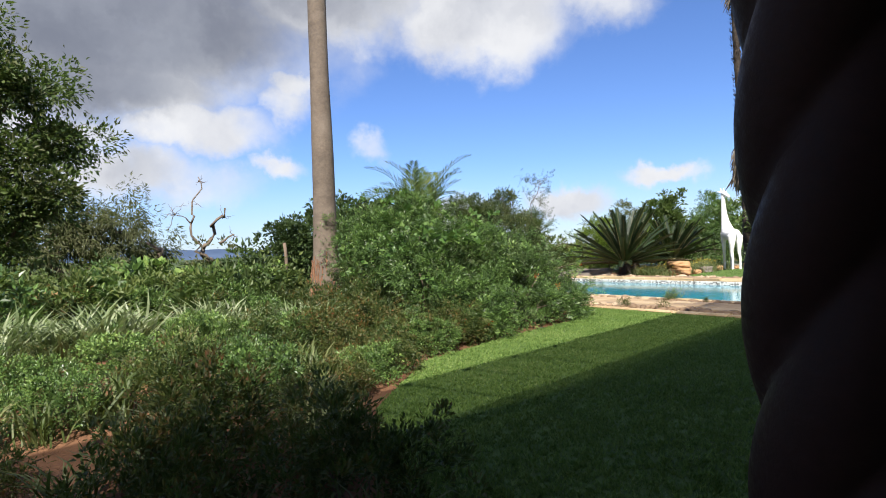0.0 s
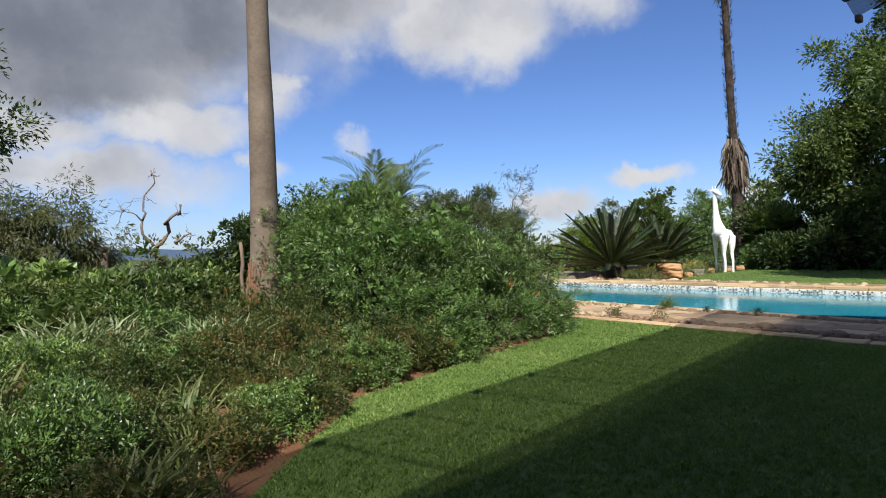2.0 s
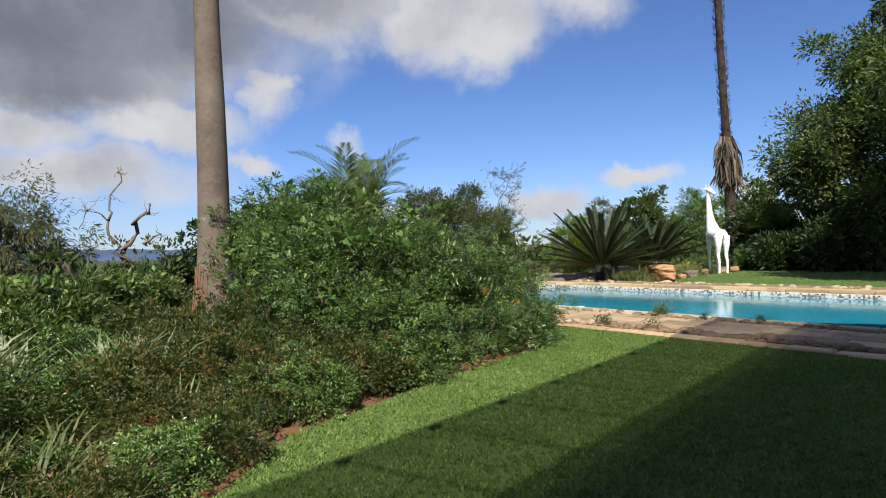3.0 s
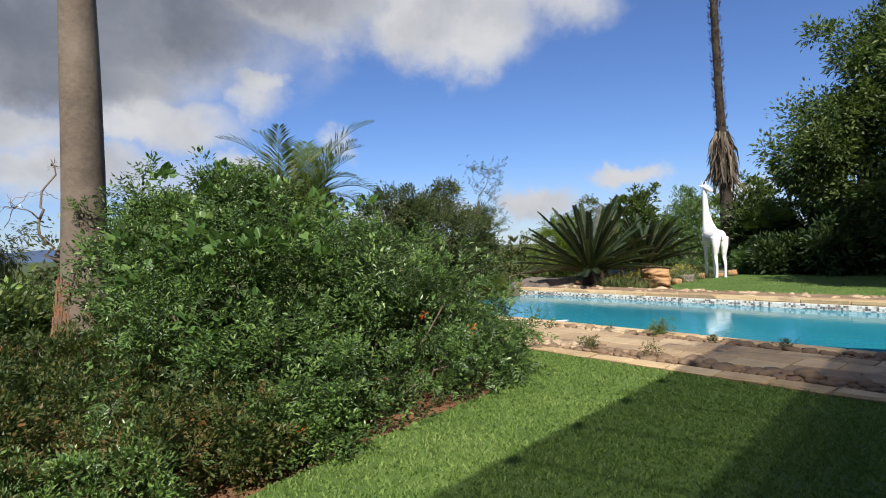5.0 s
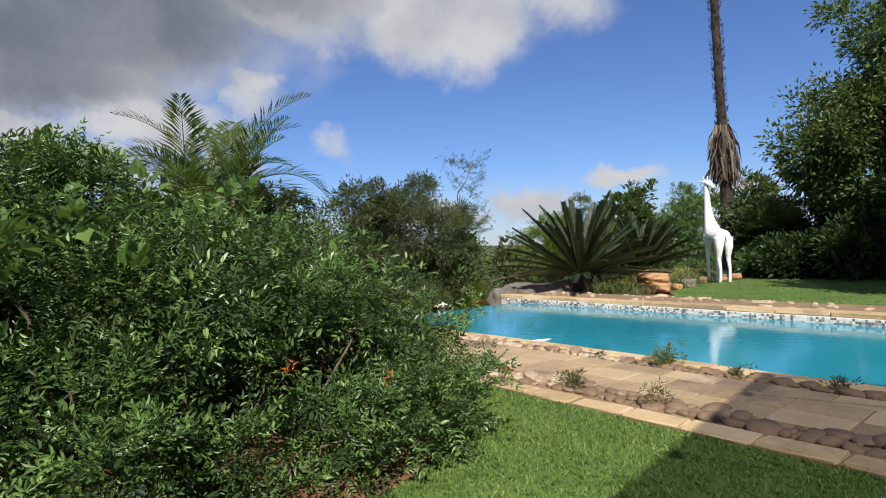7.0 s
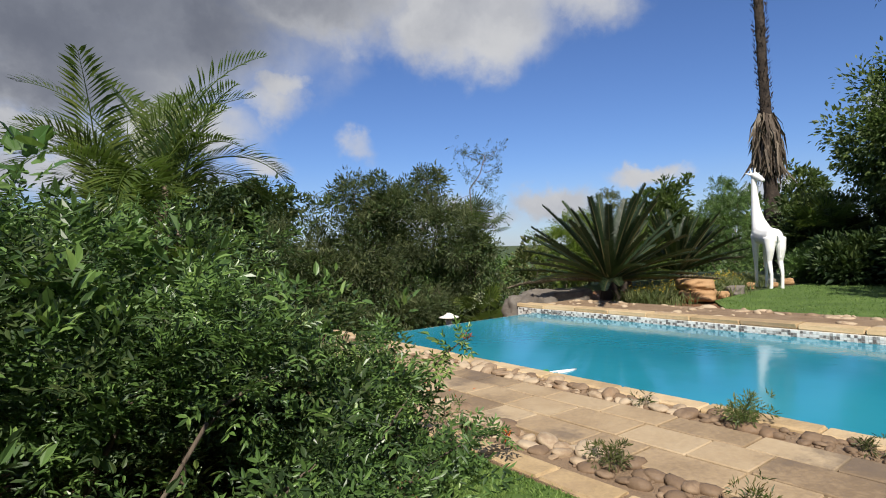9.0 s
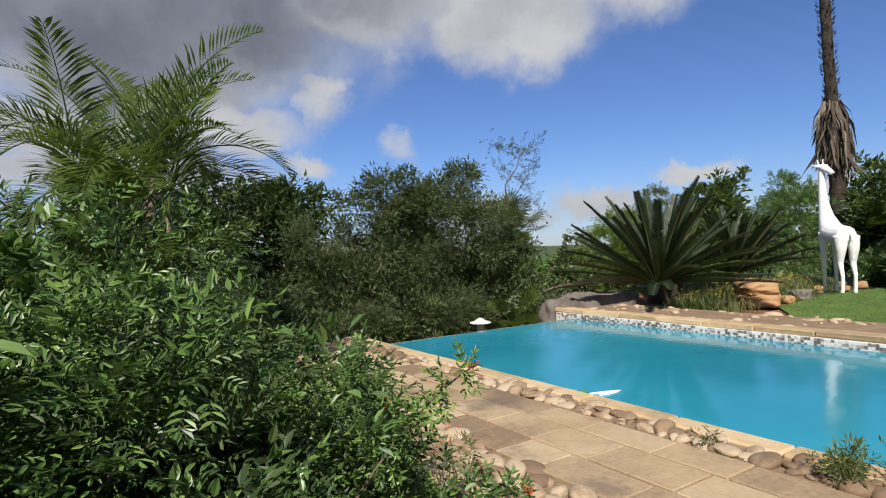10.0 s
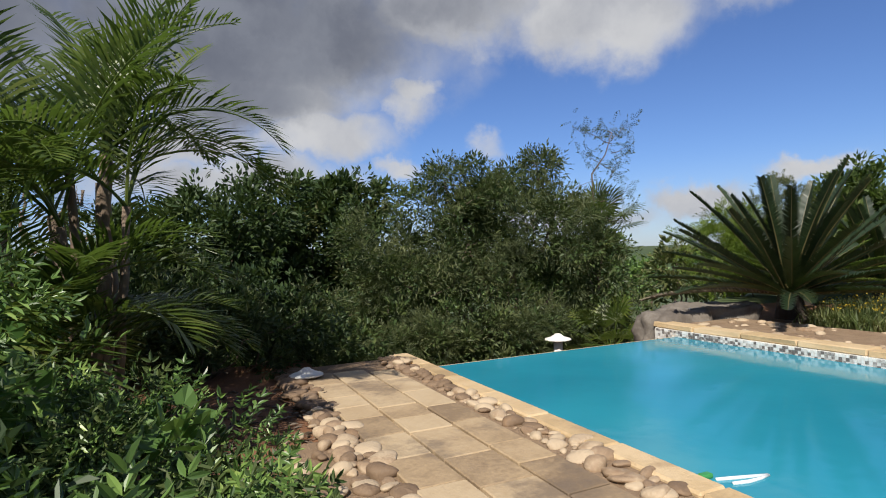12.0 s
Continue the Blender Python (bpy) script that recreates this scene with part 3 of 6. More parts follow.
# ---- ground, terrain and distance ----
POOL = (12.97, 17.72, 0.2, 15.05)   # x and y of the water's edges
BED_EDGE = [(1.2, 1.2), (1.75, 3.0), (2.6, 4.75), (4.2, 6.3), (6.5, 7.0), (8.5, 7.4), (9.45, 8.1), (10.0, 8.9), (10.5, 9.8)]


def land(x, y):
    """Height of the soil: a flat garden that falls away behind the pool and into the valley."""
    z = -0.03
    down = max(0.0, y - 15.4) if x > 11.5 else max(0.0, y - 17.5)
    if x > 18.0:
        down = max(0.0, min(down, y - 16.5 - (x - 18.0) * 0.5))
    z -= min(1.7, down * 1.3) + 0.02 * max(0.0, down - 2)
    if y < 17.0 and x < 7.0 and y > 0:
        off = y - (float(np.interp(x, [p[0] for p in BED_EDGE], [p[1] for p in BED_EDGE])) + 0.6)
        z += 0.42 * min(1.0, max(0.0, off) / 5.0) * min(1.0, max(0.0, 7.0 - x) / 2.0) * min(1.0, max(0.0, 17.0 - y) / 2.0)
    far = max(0.0, math.hypot(x - 8, y - 6) - 32)
    z -= 0.09 * far if far < 200 else 18 + 0.01 * (far - 200)
    return z


def build_ground():
    xs = [-4000, -2200, -1200, -700, -400, -220, -120, -70, -45] + list(range(-30, -6, 2)) + [-6 + 0.5 * i for i in range(36)] + [12.9, 17.8] + list(range(19, 60, 2)) + [75, 100, 150, 230, 400, 700, 1200, 2200, 4000]
    ys = [-4000, -2000, -900, -400, -200, -100, -50, -30] + list(range(-20, 0, 4)) + [0.12, 1.5] + [3 + 0.6 * i for i in range(20)] + [15.12, 15.6, 16.2, 17, 18, 19] + list(range(20, 60, 3)) + [75, 100, 150, 230, 400, 700, 1200, 2200, 4000]
    V = [(x, y, -1.9 if 12.9 <= x <= 17.8 and 0.12 <= y <= 15.12 else land(x, y)) for y in ys for x in xs]
    nx = len(xs)
    F = [(j * nx + i, j * nx + i + 1, (j + 1) * nx + i + 1, (j + 1) * nx + i) for j in range(len(ys) - 1) for i in range(nx - 1)]
    near = [0 if (-30 < xs[i] < 24 and -21 < ys[j] < 17.5) else 1 for j in range(len(ys) - 1) for i in range(nx - 1)]
    tagged(new("ground", mesh_np("ground", V, F, (SOIL, FIELD), False, near)), "red-brown garden soil running out into green veld", "ground", kind="structure")


def ridge(name, mid, az0, az1, dist, base, heights, mat, label, seed):
    """A far ridge of hills with an uneven top and a broad back."""
    r = np.random.default_rng(seed)
    n = 60
    V, F = [], []
    for i in range(n):
        u = i / (n - 1)
        a = radians(az0 + (az1 - az0) * u)
        h = heights[0] + (heights[1] - heights[0]) * (0.5 + 0.28 * math.sin(u * 7 + seed) + 0.16 * math.sin(u * 17 + 2 * seed) + 0.06 * r.normal())
        for d, z in ((dist, base), (dist * 1.12, base + h * 0.7), (dist * 1.25, base + h), (dist * 1.6, base)):
            V.append((mid[0] + d * math.sin(a), mid[1] + d * math.cos(a), z))
    F = [(4 * i + k, 4 * i + k + 1, 4 * i + k + 5, 4 * i + k + 4) for i in range(n - 1) for k in range(3)]
    tagged(new(name, mesh_np(name, V, F, mat, True)), label, "hills", kind="structure")


build_ground()
ridge("backdrop_hills", (8, 6), -75, 26, 1500, -75, (70, 120), HILL_HAZED, "far hills on the horizon, distance haze put into their blue colour", 3)
ridge("backdrop_slopes", (8, 6), -70, 140, 420, -40, (34, 46), HILL_NEAR, "wooded green slopes across the valley", 5)


def build_lawn():
    pts = [(-8.0, -1.0)] + [(-8.0, 0.9), (1.0, 0.9)] + BED_EDGE + [(10.52, 9.8), (10.52, -1.0)]
    bm = bmesh.new()
    top = [bm.verts.new((x, y, 0.0)) for x, y in pts]
    f = bm.faces.new(top)
    r = bmesh.ops.extrude_face_region(bm, geom=[f])
    for v in r["geom"]:
        if isinstance(v, bmesh.types.BMVert):
            v.co.z = -0.06
    ob = part("lawn", bm, TURF)
    tagged(ob, "mown green lawn beside the planting bed", "lawn", kind="structure")
    # far lawn behind the pool
    bm = bmesh.new()
    f = bm.faces.new([bm.verts.new((x, y, 0.02)) for x, y in [(19.6, -6), (19.3, 7.5), (20.2, 11.5), (22.3, 12.9), (25.5, 13.3), (30, 13.0), (36, 9.0), (38, -6)]])
    r = bmesh.ops.extrude_face_region(bm, geom=[f])
    for v in r["geom"]:
        if isinstance(v, bmesh.types.BMVert):
            v.co.z = -0.06
    tagged(part("lawn_beyond_pool", bm, TURF), "mown green lawn beyond the pool", "lawn", kind="structure")


build_lawn()


def bed_y(x):
    xs, ys = [p[0] for p in BED_EDGE], [p[1] for p in BED_EDGE]
    return np.interp(x, xs, ys)


def build_grass():
    """Mown blades on the lawn, thicker where it is passed closely."""
    # tufts of a few blades, so that the mown surface is clumpy
    n = 76000
    x, y = rng.uniform(0.9, 10.5, n), rng.uniform(0.9, 9.6, n)
    keep = (y < bed_y(x) - 0.03 * rng.uniform(-1, 2, n)) & (y > 0.42 * x - 3.2)
    tuft = np.stack([x, y, np.zeros(n)], -1)[keep]
    size = rng.uniform(0.55, 1.25, len(tuft))
    pick = np.repeat(np.arange(len(tuft)), 7)
    P = tuft[pick] + np.stack([rng.normal(size=len(pick)) * 0.016, rng.normal(size=len(pick)) * 0.016, np.zeros(len(pick))], -1)
    D = np.stack([rng.normal(size=len(P)) * 0.75, rng.normal(size=len(P)) * 0.75, np.ones(len(P))], -1)
    S = rng.uniform(0.018, 0.04, len(P)) * size[pick]
    shape = (np.array([(-0.2, 0, 0), (0.2, 0, 0), (0, 1, 0.1)], float), np.array([(0, 1, 2)]))
    V, F = scatter(shape, P, D, S)
    tagged(new("grass", mesh_np("grass", V, F, LAWN_BLADE)), "short green mown grass blades of the lawn", "grass", kind="stuff")
    n = 26000
    x, y = rng.uniform(19.4, 32, n), rng.uniform(3, 13.2, n)
    keep = (y < np.interp(x, [19.3, 20.2, 22.3, 25.5, 30], [7.5, 11.5, 12.9, 13.3, 13.0]))
    P = np.stack([x, y, np.full(n, 0.02)], -1)[keep]
    D = np.stack([rng.normal(size=len(P)) * 0.6, rng.normal(size=len(P)) * 0.6, np.ones(len(P))], -1)
    V, F = scatter(shape, P, D, rng.uniform(0.03, 0.06, len(P)) * 0.8)
    tagged(new("grass_beyond_pool", mesh_np("grass", V, F, LAWN_BLADE)), "short green grass of the lawn beyond the pool", "grass", kind="stuff")


build_grass()


# ---- house and veranda (behind and beside the start of the walk) ----
def build_house():
    e = thing("house", (0, 0, 0), "house with broad overhanging roof, added sun-filter strip and unseen wall darkened against bounce", "house")
    # unseen wall, kept dark so that little light bounces under the roof
    bm = bmesh.new()
    box(bm, (-9, -3.3, 0), (10, -3.0, 6.0))
    part("wall", bm, ROOFTILE, e)
    bm = bmesh.new()
    box(bm, (-9, -3.0, -0.06), (3.4, 0.85, 0.03), 0.01)
    part("veranda_floor", bm, SLAB, e)

    def eave_y(x):
        return 2.09 + 0.145 * x

    # broad roof sheet with thickness
    over = 2.75  # the overhang's outer strip is an added filter, letting some sun into the shade

    def slope_z(x, y):
        return 4.31 + 3.49 * (eave_y(x) - y) / (eave_y(x) + 6.5)

    def sheet(edge0, edge1, thick, lift=0.0):
        bm = bmesh.new()
        ring = [(x, y, slope_z(x, y) + lift) for x, y in ((-9, edge0(-9)), (10.2, edge0(10.2)), (10.2, edge1(10.2)), (-9, edge1(-9)))]
        lo = [bm.verts.new(p) for p in ring]
        hi = [bm.verts.new((p[0], p[1], p[2] + thick)) for p in ring]
        bm.faces.new(lo[::-1])
        bm.faces.new(hi)
        for i in range(4):
            j = (i + 1) % 4
            bm.faces.new((lo[i], lo[j], hi[j], hi[i]))
        return bm

    part("roof", sheet(lambda x: eave_y(x) - over, lambda x: -6.5, 0.14), ROOFTILE, e)
    part("added_sun_filter", sheet(eave_y, lambda x: eave_y(x) - over - 0.004, 0.01), SUN_FILTER, e, "added dark strip along the eave that lets some sun through")
    # the added strip is doubled and trebled towards the roof, softening the shade's edge
    for k, d in enumerate((0.95, 0.62, 0.3)):
        part("added_sun_filter", sheet(lambda x: eave_y(x) - over + d, lambda x: eave_y(x) - over - 0.004, 0.01, 0.02 * (k + 1)), SUN_FILTER, e, "added dark strip, doubled over to soften the shade's edge")
    # rafters whose tails stand out past the eave
    x = -8.9
    while x < 10.2:
        y1 = eave_y(x)
        s = (7.8 - 4.31) / (y1 + 6.5)
        bm = bmesh.new()
        q = []
        for y in (-6.4, y1 - over):
            z = 4.31 - s * (y - y1)
            q += [bm.verts.new((x + u, y, z + w)) for u in (-0.07, 0.07) for w in (-0.27, -0.004)]
        for f in ((0, 1, 3, 2), (4, 6, 7, 5), (0, 4, 5, 1), (2, 3, 7, 6), (0, 2, 6, 4), (1, 5, 7, 3)):
            bm.faces.new([q[i] for i in f])
        bmesh.ops.bevel(bm, geom=list(bm.edges), offset=0.015, segments=1, affect="EDGES")
        part("rafter", bm, TIMBER, e)
        V, F = tube([(x, y1 - over, slope_z(x, y1 - over) - 0.05), (x, y1 - 0.2, slope_z(x, y1 - 0.2) - 0.05)], np.array([0.012, 0.012]), 8)
        part("outrigger", mesh_np("outrigger", V, F, TIMBER, True), None, e)
        bm = bmesh.new()
        box(bm, (x - 0.06, y1 - 0.08, 4.21), (x + 0.06, y1 - 0.012, 4.306), 0.015)
        part("rafter_tail", bm, TIMBER, e)
        x += 0.95
    bm = bmesh.new()
    box(bm, (-9, 0.34, 4.52), (10.1, 0.50, 4.64), 0.01)
    part("veranda_beam", bm, TIMBER, e)


build_house()


def build_column():
    """A barley-twist column: a four-lobed section turning as it rises."""
    e = thing("twisted_column", (1.15, 0.383, 0.03), "dark brown barley-twist veranda column", "column")
    rows, cols, H, pitch = 280, 48, 4.5, 1.0
    V = []
    for i in range(rows):
        z = 0.16 + (H - 0.16) * i / (rows - 1)
        for j in range(cols):
            a = 2 * math.pi * j / cols
            lobe = abs(math.cos(1.5 * (a - 2 * math.pi * z / pitch)))
            r = 0.119 + 0.0405 * lobe ** 0.7
            V.append((r * math.cos(a), r * math.sin(a), z))
    F = [(i * cols + j, i * cols + (j + 1) % cols, (i + 1) * cols + (j + 1) % cols, (i + 1) * cols + j) for i in range(rows - 1) for j in range(cols)]
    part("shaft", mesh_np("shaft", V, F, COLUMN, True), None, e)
    bm = bmesh.new()
    box(bm, (-0.19, -0.19, 0), (0.19, 0.19, 0.17), 0.02)
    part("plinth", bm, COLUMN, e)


build_column()


# ---- pool ----
def build_pool():
    x0, x1, y0, y1 = POOL
    e = thing("pool", (0, 0, 0), "turquoise infinity-edge swimming pool with a mosaic rim", "pool", kind="structure")
    bm = bmesh.new()
    box(bm, (x0 - 0.18, y0 - 0.2, -1.85), (x0 - 0.003, y1 + 0.1, -0.01))
    box(bm, (x0 - 0.003, y0 - 0.2, -1.85), (x1 + 0.012, y0, 0.03))
    box(bm, (x0 - 0.003, y0, -1.85), (x1 + 0.012, y1, -1.7))
    part("basin", bm, PLASTER, e)
    bm = bmesh.new()
    box(bm, (x1 + 0.012, y0 - 0.2, -1.85), (x1 + 0.2, y1 + 0.55, 0.115))
    part("rim_wall", bm, ORNAMENT, e, "pale grouted rim wall")
    bm = bmesh.new()
    box(bm, (x0 - 0.003, y1, -1.85), (x1 + 0.012, y1 + 0.14, -0.012), 0.01)
    part("overflow_wall", bm, COPING, e, "wet sandstone overflow wall at the pool's brim")
    n, m = 60, 120
    V = [(x0 + (x1 - x0) * i / n, y0 + (y1 + 0.05 - y0) * j / m, 0.0) for j in range(m + 1) for i in range(n + 1)]
    F = [(j * (n + 1) + i, j * (n + 1) + i + 1, (j + 1) * (n + 1) + i + 1, (j + 1) * (n + 1) + i) for j in range(m) for i in range(n)]
    part("water", mesh_np("water", V, F, WATER, True), None, e, "milky turquoise pool water")
    # mosaic on the far side and round the end return
    Vs, Fs = [], []
    r = np.random.default_rng(4)

    def tile(a, u, v, nrm):
        a, u, v, nrm = (np.array(q, float) for q in (a, u, v, nrm))
        k = 8 * len(Vs)
        q = [a, a + u, a + u + v, a + v]
        Vs.append(np.vstack([q, np.array(q) + nrm * 0.006 + 0.0]))
        for f in ((4, 5, 6, 7), (0, 1, 5, 4), (1, 2, 6, 5), (2, 3, 7, 6), (3, 0, 4, 7)):
            Fs.append([k + i for i in f])

    s = 0.046
    for j in range(int((y1 + 0.55 - y0) / s)):
        y = y0 + j * s
        for k in range(4 if y < y1 + 0.1 else 10):
            tile((x1 + 0.012, y + 0.003, 0.112 - (k + 1) * s), (0, s - 0.006, 0), (0, 0, s - 0.006), (-1, 0, 0))
    ob = part("mosaic_band", mesh_np("mosaic_band", np.vstack(Vs), Fs, MOSAIC), None, e, "white and grey mosaic tile band")
    ob["kind"] = "stuff"


build_pool()


def block_mesh(name, sx, sy, sz, mat, bevel=0.012, seed=0, uneven=0.006):
    """One stone block round its middle, with a soft uneven edge."""
    bm = bmesh.new()
    box(bm, (-sx / 2, -sy / 2, -sz / 2), (sx / 2, sy / 2, sz / 2))
    bmesh.ops.bevel(bm, geom=list(bm.edges), offset=bevel, segments=1, affect="EDGES")
    r = random.Random(seed)
    for v in bm.verts:
        v.co += Vector((r.uniform(-1, 1), r.uniform(-1, 1), r.uniform(-0.5, 0.5))) * uneven
    me = bpy.data.meshes.new(name)
    bmesh.ops.recalc_face_normals(bm, faces=bm.faces)
    bm.to_mesh(me)
    bm.free()
    me.materials.append(mat)
    return me


def pebble_meshes(count, mat, level=3):
    out = []
    for s in range(count):
        bm = bmesh.new()
        bmesh.ops.create_icosphere(bm, subdivisions=level, radius=0.5)
        off = Vector((s * 3.1, 1.7, 0.4))
        fx, fy, fz = 1.0, 0.7 + 0.06 * (s % 4), 0.5 + 0.06 * (s % 3)
        for v in bm.verts:
            v.co *= 1 + 0.32 * noise.noise(v.co * 1.6 + off) + 0.05 * noise.noise(v.co * 5 + off)
            v.co = Vector((v.co.x * fx, v.co.y * fy, v.co.z * fz))
        me = bpy.data.meshes.new("stone")
        bm.to_mesh(me)
        bm.free()
        me.polygons.foreach_set("use_smooth", np.ones(len(me.polygons), dtype=bool))
        me.materials.append(mat)
        out.append(me)
    return out


PEBBLES = pebble_meshes(9, PEBBLE)
PEBBLES_PLAIN = pebble_meshes(9, PEBBLE, 2)


def build_deck():
    """From the lawn to the water: edging, stones, slabs, stones, coping."""
    e = thing("pavement", (0, 0, 0), "sandstone paving with bands of river stones beside the pool", "paving", kind="structure")
    bm = bmesh.new()
    box(bm, (10.5, -1.0, -0.12), (12.74, 12.6, 0.018))
    box(bm, (11.08, 12.6, -0.12), (12.74, 16.0, 0.018))
    part("mortar_bed", bm, MORTAR, e, "sandy mortar between the stones")
    r = random.Random(11)
    # edging blocks along the lawn
    kerb = [block_mesh("edging_block", 0.27, 0.56, 0.14, COPING, 0.02, s, 0.014) for s in range(4)]
    y = -0.9
    while y < 10.8:
        o = part("edging_block", kerb[r.randrange(4)], None, e)
        o.matrix_local = pose(10.64 + r.uniform(-0.008, 0.008), y + 0.28, -0.03 + r.uniform(-0.008, 0.008), r.uniform(-1.2, 1.2), r.uniform(-1.2, 1.2), r.uniform(-1.5, 1.5))
        y += 0.572
    # three rows of slabs of mixed length
    for x, w, start in ((11.36, 0.40, -0.9), (11.79, 0.44, -1.1), (12.20, 0.36, -0.7)):
        y, k = start, 0
        while y < 14.75:
            ln = r.choice((0.46, 0.6, 0.6, 0.72))
            o = part("slab", block_mesh("slab", w - 0.014, ln - 0.014, 0.07, SLAB, 0.008, r.randrange(999), 0.003), None, e)
            o.matrix_local = pose(x, y + ln / 2, 0.017 + r.uniform(-0.003, 0.003), r.uniform(-0.3, 0.3), r.uniform(-0.3, 0.3), 0)
            y += ln
    # coping at the water
    y = -0.6
    cop = [block_mesh("coping_stone", 0.25, 0.98, 0.13, COPING, 0.02, s, 0.004) for s in range(3)]
    while y < 15.6:
        o = part("coping_stone", cop[r.randrange(3)], None, e)
        o.matrix_local = pose(12.865, y + 0.5, -0.012 + r.uniform(-0.003, 0.003), 0, 0, 0)
        y += 0.985
    # river stones, nearest stretch as single pieces
    rest_V, rest_F, nv = [], [], 0
    near = 0
    for lo, hi, big in ((10.80, 11.14, 1.0), (12.42, 12.71, 0.9)):
        y = -0.5
        while y < 16.0:
            x = lo + 0.06
            step = 0.0
            while x < hi:
                s = r.choice((0.06, 0.09, 0.12, 0.16, 0.2, 0.26)) * big * r.uniform(0.85, 1.15)
                m = pose(x + s * 0.25, y + r.uniform(-0.05, 0.05), 0.02 + 0.05 * s, r.uniform(-12, 12), r.uniform(-12, 12), r.uniform(0, 360)) @ Matrix.Diagonal((s, s * r.uniform(0.8, 1.15), s * r.uniform(0.55, 0.95), 1))
                pick = r.randrange(9)
                me = PEBBLES[pick]
                if 8.2 < y < 13.6 and near < 300:
                    o = part("stone", me, None, e)
                    o.matrix_local = m
                    near += 1
                else:
                    me = PEBBLES_PLAIN[pick]
                    co = np.array([m @ v.co for v in me.vertices])
                    rest_V.append(co)
                    rest_F.append(np.array([p.vertices[:] for p in me.polygons]) + nv)
                    nv += len(co)
                step = max(step, s)
                x += s * r.uniform(0.75, 0.95)
            y += step * 0.55 + 0.015
    ob = part("stones_further_on", mesh_np("stones", np.vstack(rest_V), np.vstack(rest_F), PEBBLE, True), None, e, "river stones set in mortar")
    ob["kind"] = "stuff"
    # loose stones where the paving meets the bush
    for i in range(26):
        s = r.uniform(0.06, 0.19)
        o = part("stone", PEBBLES[r.randrange(9)], None, e)
        y = r.uniform(11.2, 13.3)
        o.matrix_local = pose(r.uniform(10.45, 11.1), y, 0.03 + 0.1 * s, r.uniform(-15, 15), r.uniform(-15, 15), r.uniform(0, 360)) @ Matrix.Diagonal((s, s, s, 1))
    for i in range(14):
        s = r.uniform(0.09, 0.2)
        o = part("stone", PEBBLES[r.randrange(9)], None, e)
        o.matrix_local = pose(r.uniform(12.35, 12.7), r.uniform(14.7, 15.9), 0.05 + 0.1 * s, r.uniform(-15, 15), r.uniform(-15, 15), r.uniform(0, 360)) @ Matrix.Diagonal((s, s, s, 1))

    o = part("stone", PEBBLES[4], None, e)
    o.matrix_local = pose(10.99, 9.2, 0.07, 3, -4, 60) @ Matrix.Diagonal((0.27, 0.22, 0.2, 1))

    # the far side: coping and crazy paving
    f = thing("far_paving", (0, 0, 0), "sandstone coping and crazy paving beyond the pool", "paving", kind="structure")
    bm = bmesh.new()
    box(bm, (17.94, -1.0, -0.2), (19.9, 15.6, 0.125))
    part("mortar_bed", bm, MORTAR, f, "sandy mortar")
    y = -0.8
    cop2 = [block_mesh("coping_stone", 0.36, 0.9, 0.09, COPING, 0.015, s, 0.01) for s in range(4)]
    while y < 15.0:
        o = part("coping_stone", cop2[r.randrange(4)], None, f)
        o.matrix_local = pose(17.93, y + 0.45, 0.162 + r.uniform(-0.008, 0.008), r.uniform(-1, 1), r.uniform(-1, 1), r.uniform(-1, 1))
        y += 0.915
    flat = pebble_meshes(6, PEBBLE, 2)
    for i in range(260):
        y = r.uniform(0.5, 15.4)
        x = r.choice((r.uniform(18.12, 18.4), r.uniform(19.3, 19.9), r.uniform(18.2, 19.9)))
        s = r.uniform(0.08, 0.36)
        o = part("paving_stone", flat[r.randrange(6)], None, f)
        o.matrix_local = pose(x, y, 0.122, r.uniform(-6, 6), r.uniform(-6, 6), r.uniform(0, 360)) @ Matrix.Diagonal((s, s * r.uniform(0.6, 1.0), min(0.22, s) * r.uniform(0.5, 1.0), 1))


build_deck()


# ---- planting: the big bush and the bed ----
bush = shrub("honeysuckle_bush", (7.2, 8.8, -0.03), tufted([
    (-1.1, -0.3, 0.85, 1.15, 1.05, 1.0), (0.2, -0.55, 0.8, 1.2, 0.9, 0.9), (1.2, -0.35, 0.55, 1.05, 0.85, 0.75), (-0.6, 0.6, 1.3, 1.1, 1.1, 1.0),
    (0.5, 0.5, 1.05, 1.05, 1.05, 0.85), (1.75, 0.45, 0.5, 0.85, 1.0, 0.7), (1.95, 1.4, 0.35, 0.8, 1.0, 0.65), (-1.4, 1.5, 1.7, 0.8, 0.85, 0.95), (-0.3, 1.6, 1.25, 1.1, 1.0, 0.9), (1.0, 1.7, 0.9, 1.0, 1.0, 0.75),
    (0.4, -1.15, 0.28, 0.8, 0.5, 0.42), (1.4, -0.85, 0.22, 0.65, 0.5, 0.38), (-0.9, -1.2, 0.45, 0.8, 0.6, 0.55), (1.35, 0.95, 1.1, 0.7, 0.7, 0.8), (2.5, 0.6, 0.1, 0.35, 0.45, 0.2)], 46, 0.2, 0.42, 5) + [(x - 7.2, float(bed_y(x)) + 0.3 - 8.8, 0.08, 0.38, 0.34, 0.26) for x in np.arange(6.3, 9.7, 0.36)],
    [(13500, PINNATE_FINE, 0.135, None), (3500, PINNATE_FINE, 0.13, GREEN_DARK), (15000, LENS, 0.06, None), (7000, LENS, 0.06, GREEN_DARK)], GREEN_BUSH, "large tangled green honeysuckle bush with a climbing vine", "bush", 30, seed=21, inner=0.66, rough=0.3, up=0.35, stem_r=0.025, clump=(20, 0.17), tilt=0.4)
